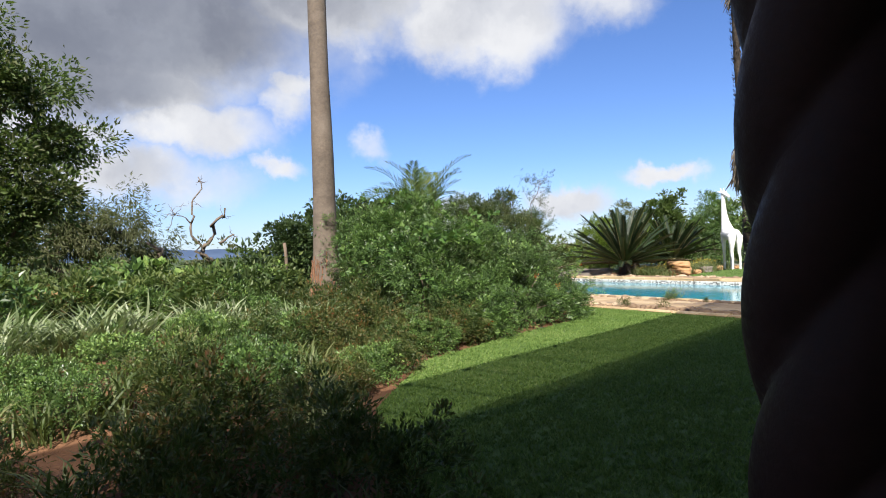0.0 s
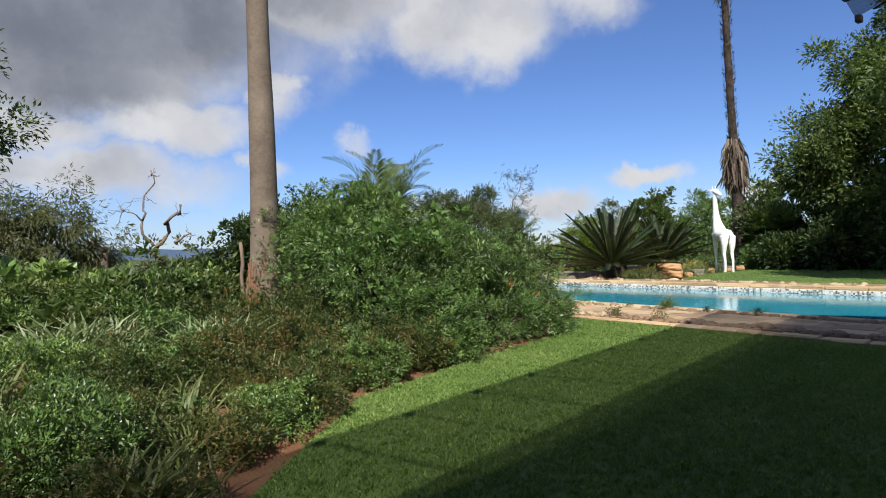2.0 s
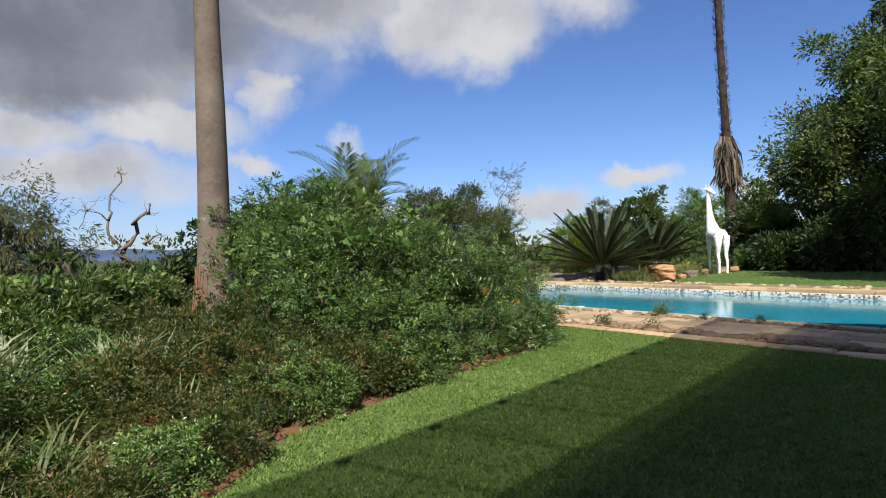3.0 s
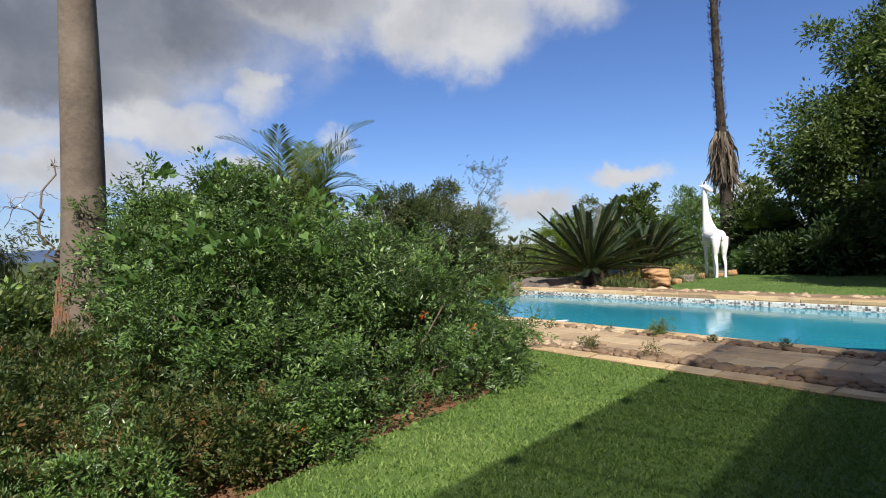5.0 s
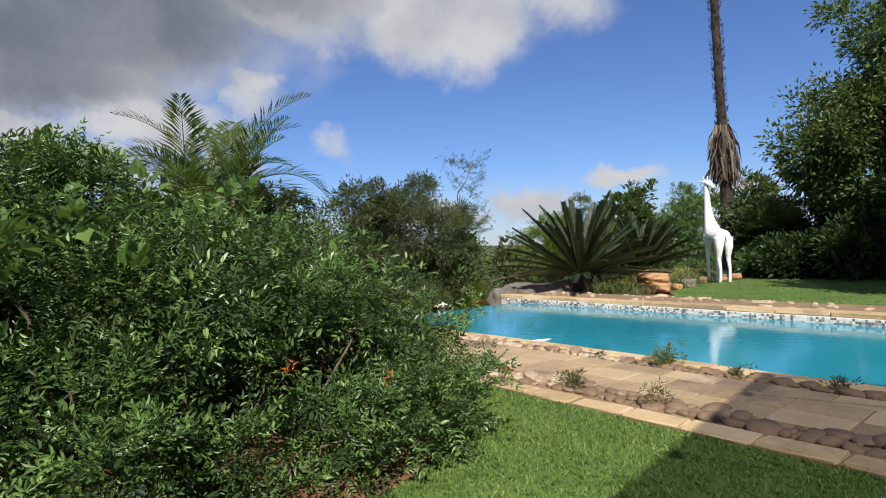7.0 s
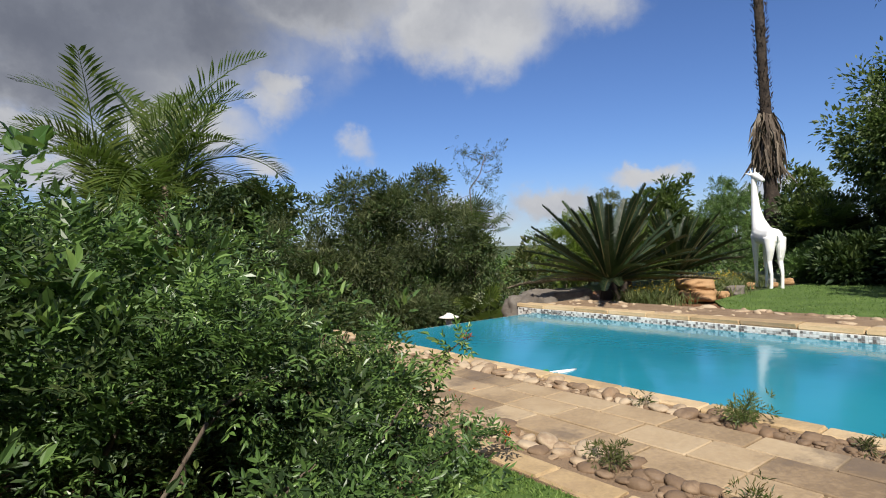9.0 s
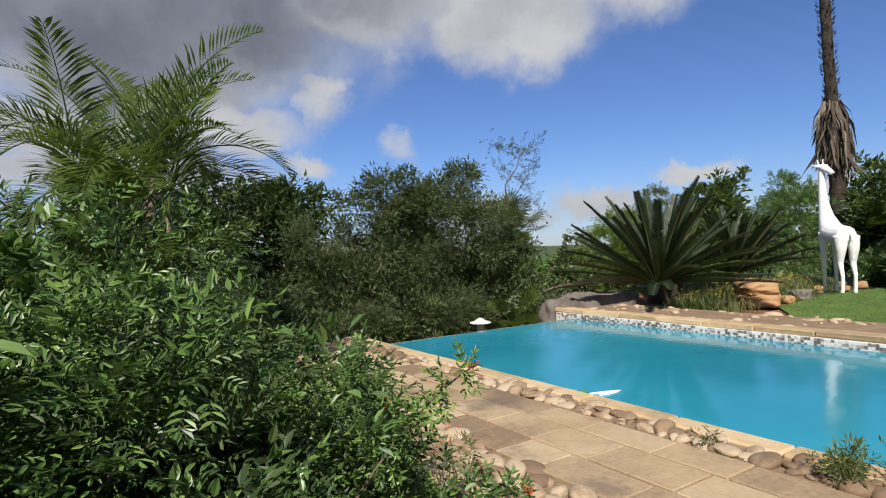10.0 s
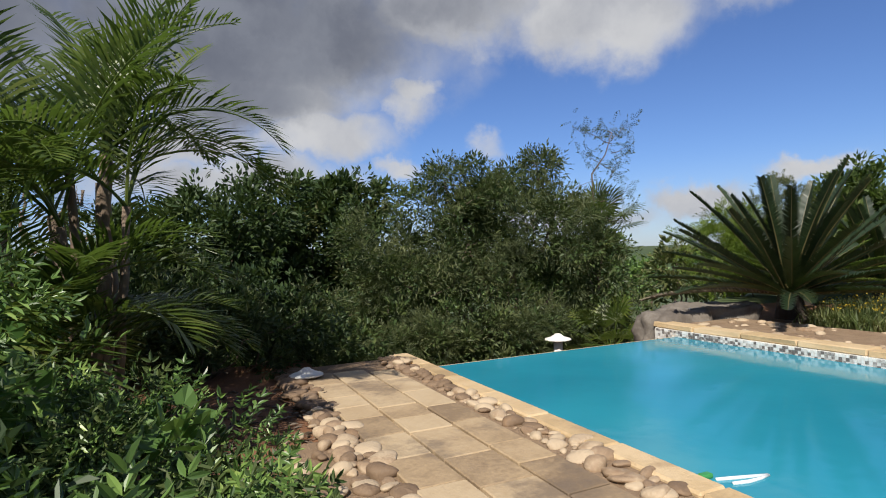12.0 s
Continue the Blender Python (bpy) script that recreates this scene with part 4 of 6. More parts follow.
foliage("climbing_vine", [(-1.1, -0.2, 1.05, 1.1, 1.0, 0.95), (-0.6, 0.6, 1.4, 1.1, 1.1, 1.0), (0.5, 0.6, 1.2, 1.0, 1.0, 0.85), (-1.4, 1.5, 1.75, 0.8, 0.85, 0.95), (-0.3, 1.6, 1.35, 1.1, 1.0, 0.9), (1.0, 1.7, 1.0, 1.0, 1.0, 0.8)], 2600, HEART, 0.105, GREEN_VINE, 77, bush, 0.8, 0.3, 0.3, label="broad heart-shaped vine leaves", clump=(12, 0.16))
shrub("bush_at_palm", (5.75, 10.4, -0.03), tufted([(0.2, 0.0, 1.55, 0.6, 0.65, 0.95), (0.35, -0.3, 0.8, 0.75, 0.75, 0.9), (0.0, -0.35, 1.95, 0.4, 0.4, 0.42), (0.95, -0.3, 2.1, 0.36, 0.36, 0.55)], 14, 0.14, 0.28, 6), [(8000, PINNATE_FINE, 0.14, None), (900, HEART, 0.11, GREEN_VINE), (6000, LENS, 0.065, None)], GREEN_BUSH, "upright green bush beside the palm trunk", "bush", 8, seed=33, inner=0.6, clump=(20, 0.17))
# most leaves take the dark material, which stands for shade inside this bush
shrub("lower_bush", (9.0, 10.6, -0.03), tufted([(0.0, 0.0, 0.4, 0.95, 1.1, 0.6), (-0.7, 1.0, 0.5, 1.0, 1.0, 0.7), (0.55, -0.8, 0.35, 0.7, 0.8, 0.5)], 14, 0.15, 0.3, 7), [(2600, PINNATE_FINE, 0.13, None), (3500, PINNATE_FINE, 0.13, GREEN_DARK), (1000, HEART, 0.095, GREEN_VINE), (7000, LENS, 0.052, GREEN_DARK), (1500, LENS, 0.052, None)], GREEN_BUSH, "low green bush spilling towards the paving", "bush", 10, seed=41, inner=0.55, clump=(24, 0.2))


def areca():
    e = thing("areca_palm", (8.95, 13.2, -0.03), "clumping areca palm with arching feather fronds", "palm tree")
    r = random.Random(5)
    for i in range(12):
        a, d = r.uniform(0, 6.28), r.uniform(0.05, 0.4)
        tall = i % 3 > 0
        h = r.uniform(1.9, 2.65) if tall else r.uniform(0.5, 1.2)
        b, t = (d * math.cos(a), d * math.sin(a), 0), (1.4 * d * math.cos(a), 1.4 * d * math.sin(a), h)
        V, F = limb(b, t, 0.05, 0.035, 0.03, 8, 8, i)
        part("stem", mesh_np("stem", V, F, POST_WOOD, True), None, e)
        for k in range(5 if tall else 9):
            az = math.degrees(a) + r.uniform(-125, 125)
            upright = tall and k < 2
            part("frond", frond_mesh(GREEN_PALM, base=t, azim=az, elev=r.uniform(72, 88) if upright else r.uniform(35, 66), length=r.uniform(1.75, 2.15) if upright else r.uniform(1.4, 1.9), droop=r.uniform(40, 95) if upright else r.uniform(80, 135), pairs=36, leaf=r.uniform(0.48, 0.62), wide=0.0155, vee=0.5, stalk=0.18, sweep=0.75, thick=0.016, hang=0.4), None, e)


areca()


def palm_trunk():
    e = thing("palm_trunk", (5.1, 11.33, land(5.1, 11.33)), "tall smooth grey-brown palm trunk with a root-covered foot", "palm tree")
    z = np.concatenate([np.linspace(0, 1.1, 12), np.linspace(1.2, 10.5, 60)])
    rad = np.interp(z, [0, 0.25, 0.7, 1.2, 2.5, 5, 10.5], [0.42, 0.37, 0.31, 0.268, 0.245, 0.205, 0.175])
    rad = rad * (1 + 0.003 * np.sin(z * 26) + 0.015 * np.sin(z * 2.1))
    P = np.stack([0.012 * z + 0.02 * np.sin(z * 0.7), 0.004 * z, z], -1)
    V, F = tube(P, rad, 28, 0.003)
    part("trunk", mesh_np("trunk", V, F, PALM_BARK, True), None, e)
    pieces = []
    r = random.Random(3)
    for i in range(260):
        a = r.uniform(0, 6.28)
        h = r.uniform(0.3, 1.3) * r.uniform(0.55, 1.0)
        q = np.array([math.cos(a), math.sin(a), 0])
        R = np.interp(h, [0, 0.25, 0.7, 1.2], [0.42, 0.37, 0.31, 0.268])
        t = np.linspace(0, 1, 5)
        pts = [q * (R - 0.005 + 0.10 * u * u * min(1, h * 2)) + np.array([0, 0, h * (1 - u)]) + np.array([r.uniform(-0.015, 0.015), r.uniform(-0.015, 0.015), 0]) for u in t]
        pieces.append(tube(pts, 0.014 * np.linspace(0.8, 1.1, 5), 5))
    V, F = join(pieces)
    part("roots", mesh_np("roots", V, F, PALM_ROOT, True), None, e, "matted red-brown aerial roots")["kind"] = "stuff"


palm_trunk()


def grass_clump(name, at, n, size, mat, label, seed, group="grass clumps in the bed"):
    r = np.random.default_rng(seed)
    P = np.zeros((n, 3))
    P[:, :2] = r.normal(size=(n, 2)) * size * 0.16
    a = r.uniform(0, 6.28, n)
    D = np.stack([np.cos(a) * r.uniform(0.15, 0.95, n), np.sin(a) * r.uniform(0.15, 0.95, n), np.ones(n)], -1)
    V, F = scatter((np.array([(-0.022, 0, 0), (0.022, 0, 0), (0.024, 0.4, 0.06), (-0.024, 0.4, 0.06), (0.018, 0.75, -0.02), (-0.018, 0.75, -0.02), (0, 1, -0.2)], float), np.array([(0, 1, 2), (0, 2, 3), (3, 2, 4), (3, 4, 5), (5, 4, 6)])), P, D, size * r.uniform(0.6, 1.15, n), 0.15)
    ob = new(name, mesh_np(name, V, F, mat))
    ob.location = at
    return tagged(ob, label, "grass clump", group)


def bed():
    r = random.Random(8)
    # low mounds in drifts along the lawn's edge
    protos = []
    for i in range(6):
        m, lab = ((GREEN_RED, "low mounded shrub with green and rusty-red leaves"), (GREEN_BUSH, "low mounded shrub with fine green leaves"), (GREEN_RED, "low mounded shrub with green and rusty-red leaves"))[i % 3]
        protos.append(shrub("low_shrub", (0, 0, -50), [(0, 0, 0.2, 0.34, 0.34, 0.3), (0.25, 0.1, 0.18, 0.24, 0.24, 0.28), (-0.2, 0.2, 0.2, 0.24, 0.26, 0.24), (0.05, -0.25, 0.15, 0.24, 0.22, 0.22)], [(6000, LEAF, 0.034, m), (900, SLIM, 0.045, m), (10, SLIM, 0.035, FLOWER if i == 0 else m)], m, lab, "shrub", 8, "low shrubs in the bed", seed=60 + i, inner=0.72, rough=0.35, stem_r=0.008, clump=(24, 0.065)))
    spots = [(x, float(bed_y(x)) + 0.52 + 0.12 * math.sin(x * 5) + 0.18 * max(0.0, 3.6 - x)) for x in np.arange(2.6, 6.4, 0.5)]
    front = len(spots)
    tries = 0
    while len(spots) < 130 and tries < 8000:
        tries += 1
        x, y = r.uniform(-2.5, 7.2), r.uniform(1.0, 11.4)
        edge = float(bed_y(x)) if x > 1.2 else 1.2 + 0.6 * (1.2 - x)
        off = y - edge
        if off < (0.75 if x < 3.0 else 0.36) or (x < 2.6 and y < 6.2 and r.random() < 0.4) or (x - 5.1) ** 2 + (y - 11.33) ** 2 < 0.5 or (x > 5.4 and off > 1.0 and y > 7.6) or (x < 3.75 and -0.75 < y - 7.7 - 0.22 * x < (0.55 if x > 0.5 else 0.9)):
            continue
        if all((x - a) ** 2 + (y - b) ** 2 > 0.66 ** 2 for a, b in spots):
            spots.append((x, y))
    for i, (x, y) in enumerate(spots):
        s = r.uniform(0.8, 1.0) + 0.1 * max(0.0, x - 2.8) if i < front else r.choice((0.8, 1.0, 1.2, 1.4)) * r.uniform(0.9, 1.1)
        if i >= front:
            s *= 0.8 if (x < 3.6 and y < 6.6) else 0.92 if y < 8.6 else 1.0
        p = protos[i % 6]
        if i < 6:
            p.location, p.rotation_euler[2], p.scale = (x, y, land(x, y)), r.uniform(0, 6.28), (s, s, s)
        else:
            o = copy_thing(p, Matrix.Translation((x, y, land(x, y))) @ Matrix.Rotation(r.uniform(0, 6.28), 4, "Z"))
            o.scale = (s, s, s * r.uniform(0.75, 1.2))
    # strappy and variegated clumps
    for i in range(40):
        x = r.uniform(-3.2, 3.6)
        y = 7.7 + 0.22 * x + r.uniform(-0.28, 0.28) * (1.0 if x > 0.5 else 2.2)
        if y < float(bed_y(max(1.2, x))) + 0.3:
            continue
        grass_clump("grass_clump", (x, y, land(x, y)), 90, r.uniform(0.5, 0.75), PALE_GRASS, "pale variegated strappy grass clump in the bed", 100 + i)
    for i in range(40):
        x = r.uniform(-2.5, 6.0)
        y = float(bed_y(max(1.2, x))) + r.uniform(0.5 if x < 3.2 else 0.2, 1.9) if x > 1.2 else r.uniform(2.0, 6.0)
        grass_clump("grass_clump", (x, y, land(x, y)), 46, r.uniform(0.28, 0.48), DARK_GRASS if i % 4 else PALE_GRASS, "green strappy grass clump at the bed's edge", 300 + i)
    for i in range(64):
        x, y = r.uniform(-3.2, 2.9), r.uniform(2.0, 6.8)
        if y < (float(bed_y(x)) if x > 1.2 else 1.2 + 0.6 * (1.2 - x)) + 0.5:
            continue
        grass_clump("grass_clump", (x, y, land(x, y)), 54, r.uniform(0.3, 0.5), DARK_GRASS, "green strappy grass clump in the bed", 700 + i)
    # taller green growth further back
    for i in range(84):
        x, y = r.uniform(-5, 5.4), r.uniform(9.2, 17.0)
        if (x - 5.1) ** 2 + (y - 11.33) ** 2 < 1.2 or (x > 3.0 and y < 11.4):
            continue
        h = r.uniform(0.55, 1.05)
        shape, size, n = r.choice(((PINNATE, 0.14, 500), (HEART, 0.16, 600), (LEAF, 0.11, 1600), (LEAF, 0.09, 2000)))
        shrub("garden_shrub", (x, y, land(x, y)), [(0, 0, h * 0.5, 0.6, 0.6, h * 0.6), (0.4, 0.2, h * 0.45, 0.5, 0.5, h * 0.5), (-0.3, 0.1, h * 0.7, 0.35, 0.35, h * 0.4)], [(n, shape, size, r.choice((GREEN_BUSH, GREEN_TREE, GREEN_DARK, GREEN_LIME, GREEN_TREE)))], GREEN_BUSH, "leafy green garden shrub behind the bed", "shrub", 5, "shrubs behind the bed", seed=500 + i, stem_r=0.012, rough=0.35, clump=(16, 0.16))


bed()


# ---- trees on the valley side ----
tree("broadleaf_tree", (-1.3, 18.0, land(-1.3, 18.0) - 0.05), [(0, 0, 0), (-0.16, 0.1, 1.6), (-0.32, 0, 3.4)], [
    (0.48, 0.16, 4.8, 1.44, 1.44, 1.2), (1.92, 0.48, 5.6, 1.2, 1.2, 0.72), (0.96, 0.16, 6.9, 1.52, 1.28, 0.88), (-1.2, 0, 6.4, 1.76, 1.6, 1.44), (-0.48, -0.24, 8.2, 1.36, 1.36, 1.04), (1.28, -0.16, 3.8, 1.12, 1.12, 0.72), (-2.0, 0, 4.8, 1.6, 1.6, 1.2), (0.8, 0, 2.9, 1.04, 1.04, 0.64)],
    [(26000, LEAF, 0.15, GREEN_TREE), (12000, LEAF, 0.15, GREEN_OLIVE)], "broad-leaved green tree at the garden's edge", None, 0.22, 71, 0.4, 0.35, clump=(40, 0.44))
tree("weeping_tree", (1.2, 26.5, -1.6), [(0, 0, 0), (0.3, 0, 1.6), (0.2, 0.2, 2.6)], [
    (1.6, 0, 4.4, 1.3, 1.3, 1.2), (0.2, 0, 4.6, 1.5, 1.3, 1.2), (-1.6, 0, 4.0, 1.6, 1.4, 1.1), (2.6, 0.2, 3.4, 1.2, 1.1, 0.9), (-3.0, 0.3, 4.6, 1.5, 1.3, 1.2)],
    [(24000, SLIM, 0.22, PALE_OLIVE)], "thin olive-green tree with drooping foliage", None, 0.3, 81, 0.5, 0.4, up=-0.6, limbs=3, clump=(34, 0.42))


def dead_tree():
    e = thing("dead_tree", (6.6, 26.4, -1.4), "bare dead tree with twisted bleached branches", "tree")
    r = random.Random(2)
    pieces = [limb((0.3, 0, 0), (-0.2, 0, 2.9), 0.18, 0.11, 0.14, 14, 9, 1), limb((-0.2, 0, 2.8), (0.5, 0, 5.2), 0.11, 0.05, 0.2, 14, 8, 2), limb((-0.2, 0, 2.8), (-0.95, 0.1, 4.5), 0.07, 0.045, 0.2, 8, 6, 3), limb((-0.95, 0.1, 4.5), (-0.55, 0.2, 6.6), 0.045, 0.02, 0.2, 8, 6, 4),
              limb((-0.95, 0.1, 4.5), (-1.6, 0, 4.9), 0.035, 0.015, 0.2, 7, 5, 5), limb((-1.6, 0, 4.9), (-1.9, 0, 4.2), 0.02, 0.012, 0.2, 6, 5, 6), limb((0.2, 0, 3.6), (0.9, 0.1, 4.0), 0.06, 0.03, 0.15, 6, 5, 7), limb((0.3, 0, 0.8), (-1.8, 0.2, 1.8), 0.10, 0.05, 0.2, 9, 6, 8), limb((0.0, 0, 1.6), (1.3, 0.1, 2.9), 0.05, 0.02, 0.25, 8, 5, 9)]
    for i in range(34):
        b = np.array(r.choice([(-0.55, 0.2, 6.4), (-0.7, 0.15, 5.4), (-1.6, 0, 4.9), (1.2, 0.1, 2.7), (0.9, 0.1, 3.9), (0.4, 0, 4.8), (-1.8, 0.2, 1.8)]))
        pieces.append(limb(b, b + np.array([r.uniform(-0.7, 0.7), r.uniform(-0.3, 0.3), r.uniform(-0.2, 0.6)]), r.uniform(0.009, 0.018), 0.003, 0.3, 8, 4, 20 + i))
    for V, F in pieces:
        part("branch", mesh_np("branch", V, F, DEADWOOD, True), None, e)
    g = thing("dead_stump", (4.6, 26.0, -1.4), "short broken dead trunk", "tree stump")
    for V, F in ([limb((0, 0, 0), (-0.3, 0, 3.4), 0.26, 0.13, 0.12, 9, 8, 31), limb((-0.1, 0, 1.6), (1.4, 0.1, 2.2), 0.08, 0.03, 0.2, 7, 6, 32), limb((-0.3, 0, 3.3), (-0.8, 0, 3.7), 0.1, 0.04, 0.1, 5, 6, 33)]):
        part("branch", mesh_np("branch", V, F, DEADWOOD, True), None, g)


dead_tree()
shrub("dark_shrub", (8.3, 22.6, -0.5), [(0, 0, 1.5, 1.8, 1.6, 1.5), (1.4, 0.0, 2.3, 1.6, 1.4, 1.5), (-1.3, 0, 1.1, 1.2, 1.2, 1.2), (2.9, -0.4, 3.0, 1.4, 1.2, 1.3), (2.2, -0.3, 1.4, 1.5, 1.2, 1.3), (0.4, 0.1, 2.6, 1.0, 1.0, 0.9)], [(22000, LEAF, 0.18, GREEN_DARK)], GREEN_DARK, "dense dark glossy shrub behind the palm trunk", "bush", 14, seed=91, rough=0.35, clump=(34, 0.34))
p = thing("wooden_post", (7.7, 20.6, -0.6), "weathered upright wooden post", "post")
V, F = limb((0, 0, 0), (-0.05, 0, 2.6), 0.075, 0.06, 0.03, 8, 8, 4)
part("pole", mesh_np("pole", V, F, POST_WOOD, True), None, p)

# ---- growth behind the overflow edge ----
tree("thorn_tree", (16.6, 19.4, -1.9), [(0, 0, 0), (-0.2, 0.1, 1.0), (-0.3, 0, 1.9)], [
    (-2.4, 0.2, 2.9, 1.8, 1.4, 1.6), (-0.8, 0, 3.7, 1.8, 1.4, 1.7), (0.9, -0.2, 4.2, 1.7, 1.3, 1.6), (2.2, -0.4, 3.2, 1.4, 1.2, 1.6), (-3.6, 0.4, 1.6, 1.3, 1.2, 1.1), (0.2, -1.0, 1.6, 1.8, 1.0, 1.1), (-1.9, -0.9, 1.4, 1.7, 1.0, 1.0), (2.3, -1.0, 1.2, 1.1, 0.9, 0.9), (-0.2, 0.1, 4.9, 1.4, 1.1, 0.7), (-1.3, 0.1, 5.2, 0.6, 0.5, 0.35), (1.2, 0, 5.7, 0.7, 0.6, 0.4)],
    [(10000, FEATHER, 0.25, GREEN_GRAY), (44000, SLIM, 0.15, GREEN_GRAY), (24000, LEAF, 0.12, GREEN_DARK)], "fine-leaved grey-green thorn tree below the pool's edge", None, 0.16, 101, 0.4, 0.4, limbs=2, clump=(60, 0.36))


def feather_branch():
    e = thing("feathery_sapling", (19.3, 18.8, -1.4), "thin sapling with feathery light foliage", "tree")
    r = random.Random(6)
    pieces, P = [limb((0, 0, 0), (0.5, 0.1, 6.0), 0.05, 0.012, 0.06, 12, 6, 1)], []
    for i in range(13):
        h = r.uniform(3.4, 6.0)
        b = np.array([0.5 * h / 6, 0.1, h])
        t = b + np.array([r.uniform(-0.9, 0.9), r.uniform(-0.5, 0.5), r.uniform(0.1, 0.6)])
        pieces.append(limb(b, t, 0.012, 0.004, 0.15, 6, 4, 40 + i))
        for k in range(30):
            u = r.uniform(0.35, 1.05)
            P.append(b + (t - b) * u + np.array([r.gauss(0, 0.09) for _ in range(3)]))
    V, F = join(pieces)
    part("stems", mesh_np("stems", V, F, BARK, True), None, e)
    P = np.array(P)
    V, F = scatter(FEATHER, P, rng.normal(size=P.shape) + np.array([0, 0, -0.1]), rng.uniform(0.2, 0.36, len(P)))
    part("foliage", mesh_np("foliage", V, F, GREEN_GRAY), None, e)["kind"] = "stuff"


feather_branch()
shrub("dark_tree", (13.6, 24.0, -1.7), [(0, 0, 3.6, 1.7, 1.6, 1.7), (-1.7, 0.3, 3.0, 1.5, 1.4, 1.5), (0.5, 0.2, 4.9, 1.3, 1.2, 1.1), (-1.2, 0.1, 4.4, 1.3, 1.2, 1.0), (-3.0, 0.3, 2.6, 1.4, 1.4, 1.7), (0.2, 0, 1.6, 2.0, 1.6, 1.5), (-2.3, 0, 1.2, 2.0, 1.6, 1.3)], [(26000, LEAF, 0.22, GREEN_DARK), (5000, LEAF, 0.2, GREEN_OLIVE)], GREEN_DARK, "dense dark-leaved tree below the garden", "tree", 16, seed=111, rough=0.35, stem_r=0.06, clump=(34, 0.36))
shrub("undergrowth", (11.8, 18.4, -1.7), [(0, 0, 1.0, 1.6, 1.2, 1.2), (1.9, 0.1, 0.9, 1.4, 1.0, 1.1), (-1.8, 0.2, 1.3, 1.4, 1.2, 1.4), (3.6, 0.2, 0.8, 1.4, 1.0, 1.1), (-3.4, 0.6, 1.3, 1.5, 1.3, 1.5), (5.4, 0.3, 0.8, 1.2, 0.8, 1.0)], [(7000, SPRAY, 0.18, GREEN_GRAY), (26000, LEAF, 0.12, GREEN_DARK)], GREEN_DARK, "dense dark undergrowth beyond the paving", "bush", 20, seed=121, rough=0.4, clump=(40, 0.26))

shrub("shade_shrub", (9.9, 16.2, land(9.9, 16.2)), [(0, 0, 0.7, 1.1, 0.9, 0.8), (1.3, 0.4, 0.6, 0.9, 0.7, 0.7), (-1.3, 0.1, 0.9, 1.1, 1.0, 1.0)], [(12000, LEAF, 0.11, GREEN_DARK), (3000, SLIM, 0.14, GREEN_GRAY)], GREEN_DARK, "dark shaded shrub at the paving's end", "shrub", 10, seed=141, rough=0.35, clump=(30, 0.2))


def litter():
    r = np.random.default_rng(17)
    n = 900
    P = np.stack([r.uniform(9.6, 11.2, n), r.uniform(11.5, 15.2, n), np.full(n, -0.012)], -1)
    P[:, 2] += np.where(P[:, 0] > 11.06, 0.045, 0.0)
    D = r.normal(size=(n, 3)) * np.array([1, 1, 0.12])
    V, F = scatter(SLIM, P, D, r.uniform(0.06, 0.16, n), 0.25)
    tagged(new("leaf_litter", mesh_np("leaf_litter", V, F, DRY_FROND)), "dry brown leaf litter on the soil by the paving", "leaves", kind="stuff")


litter()


# ---- beyond the pool ----
def cycad_frond(mat, azim, elev, length, bend):
    """A stiff, nearly straight frond: a pale rib and two ranks of close, short leaflets held in a V, blunt at its tip."""
    (rv, rf), _ = frond((0.06 * math.cos(azim), 0.06 * math.sin(azim), 0.42), azim, elev, length, bend, 4, 0.1, 0.01, thick=0.02)
    pairs = 84
    t = np.linspace(0, 1, 14)
    C = rv[:14 * 5].reshape(14, 5, 3).mean(axis=1)
    s = np.linspace(0.07, 0.995, pairs)
    Q = np.stack([np.interp(s, t, C[:, i]) for i in range(3)], -1)
    T = np.gradient(Q, axis=0)
    T /= np.linalg.norm(T, axis=1, keepdims=True)
    a = radians(azim)
    side = np.array([-math.sin(a), math.cos(a), 0])
    N = np.cross(T, side)
    prof = np.interp(s, [0.07, 0.25, 0.6, 0.9, 1.0], [0.5, 0.95, 1.0, 0.8, 0.5])
    Vs, Fs = [], []
    for sg in (-1, 1):
        ln = 0.21 * prof * rng.uniform(0.88, 1.08, pairs)
        D = 0.55 * T + sg * side + 0.5 * N + 0.05 * rng.normal(size=T.shape)
        D /= np.linalg.norm(D, axis=1, keepdims=True)
        w = T * 0.019
        v = np.stack([Q - w, Q + w, Q + D * (ln * 0.6)[:, None] + w * 0.8, Q + D * (ln * 0.6)[:, None] - w * 0.8, Q + D * ln[:, None]], 1).reshape(-1, 3)
        k = np.arange(pairs)[:, None] * 5 + len(rv) + sum(len(q) for q in Vs)
        Fs += [np.hstack([k, k + 1, k + 2]), np.hstack([k, k + 2, k + 3]), np.hstack([k + 3, k + 2, k + 4])]
        Vs.append(v)
    tri = np.vstack([rf[:, :3], rf[:, [0, 2, 3]]] + Fs)
    index = np.concatenate([np.ones(2 * len(rf), int), np.zeros(len(tri) - 2 * len(rf), int)])
    return mesh_np("frond", np.vstack([rv] + Vs), tri, (mat, CYCAD_RIB), False, index)


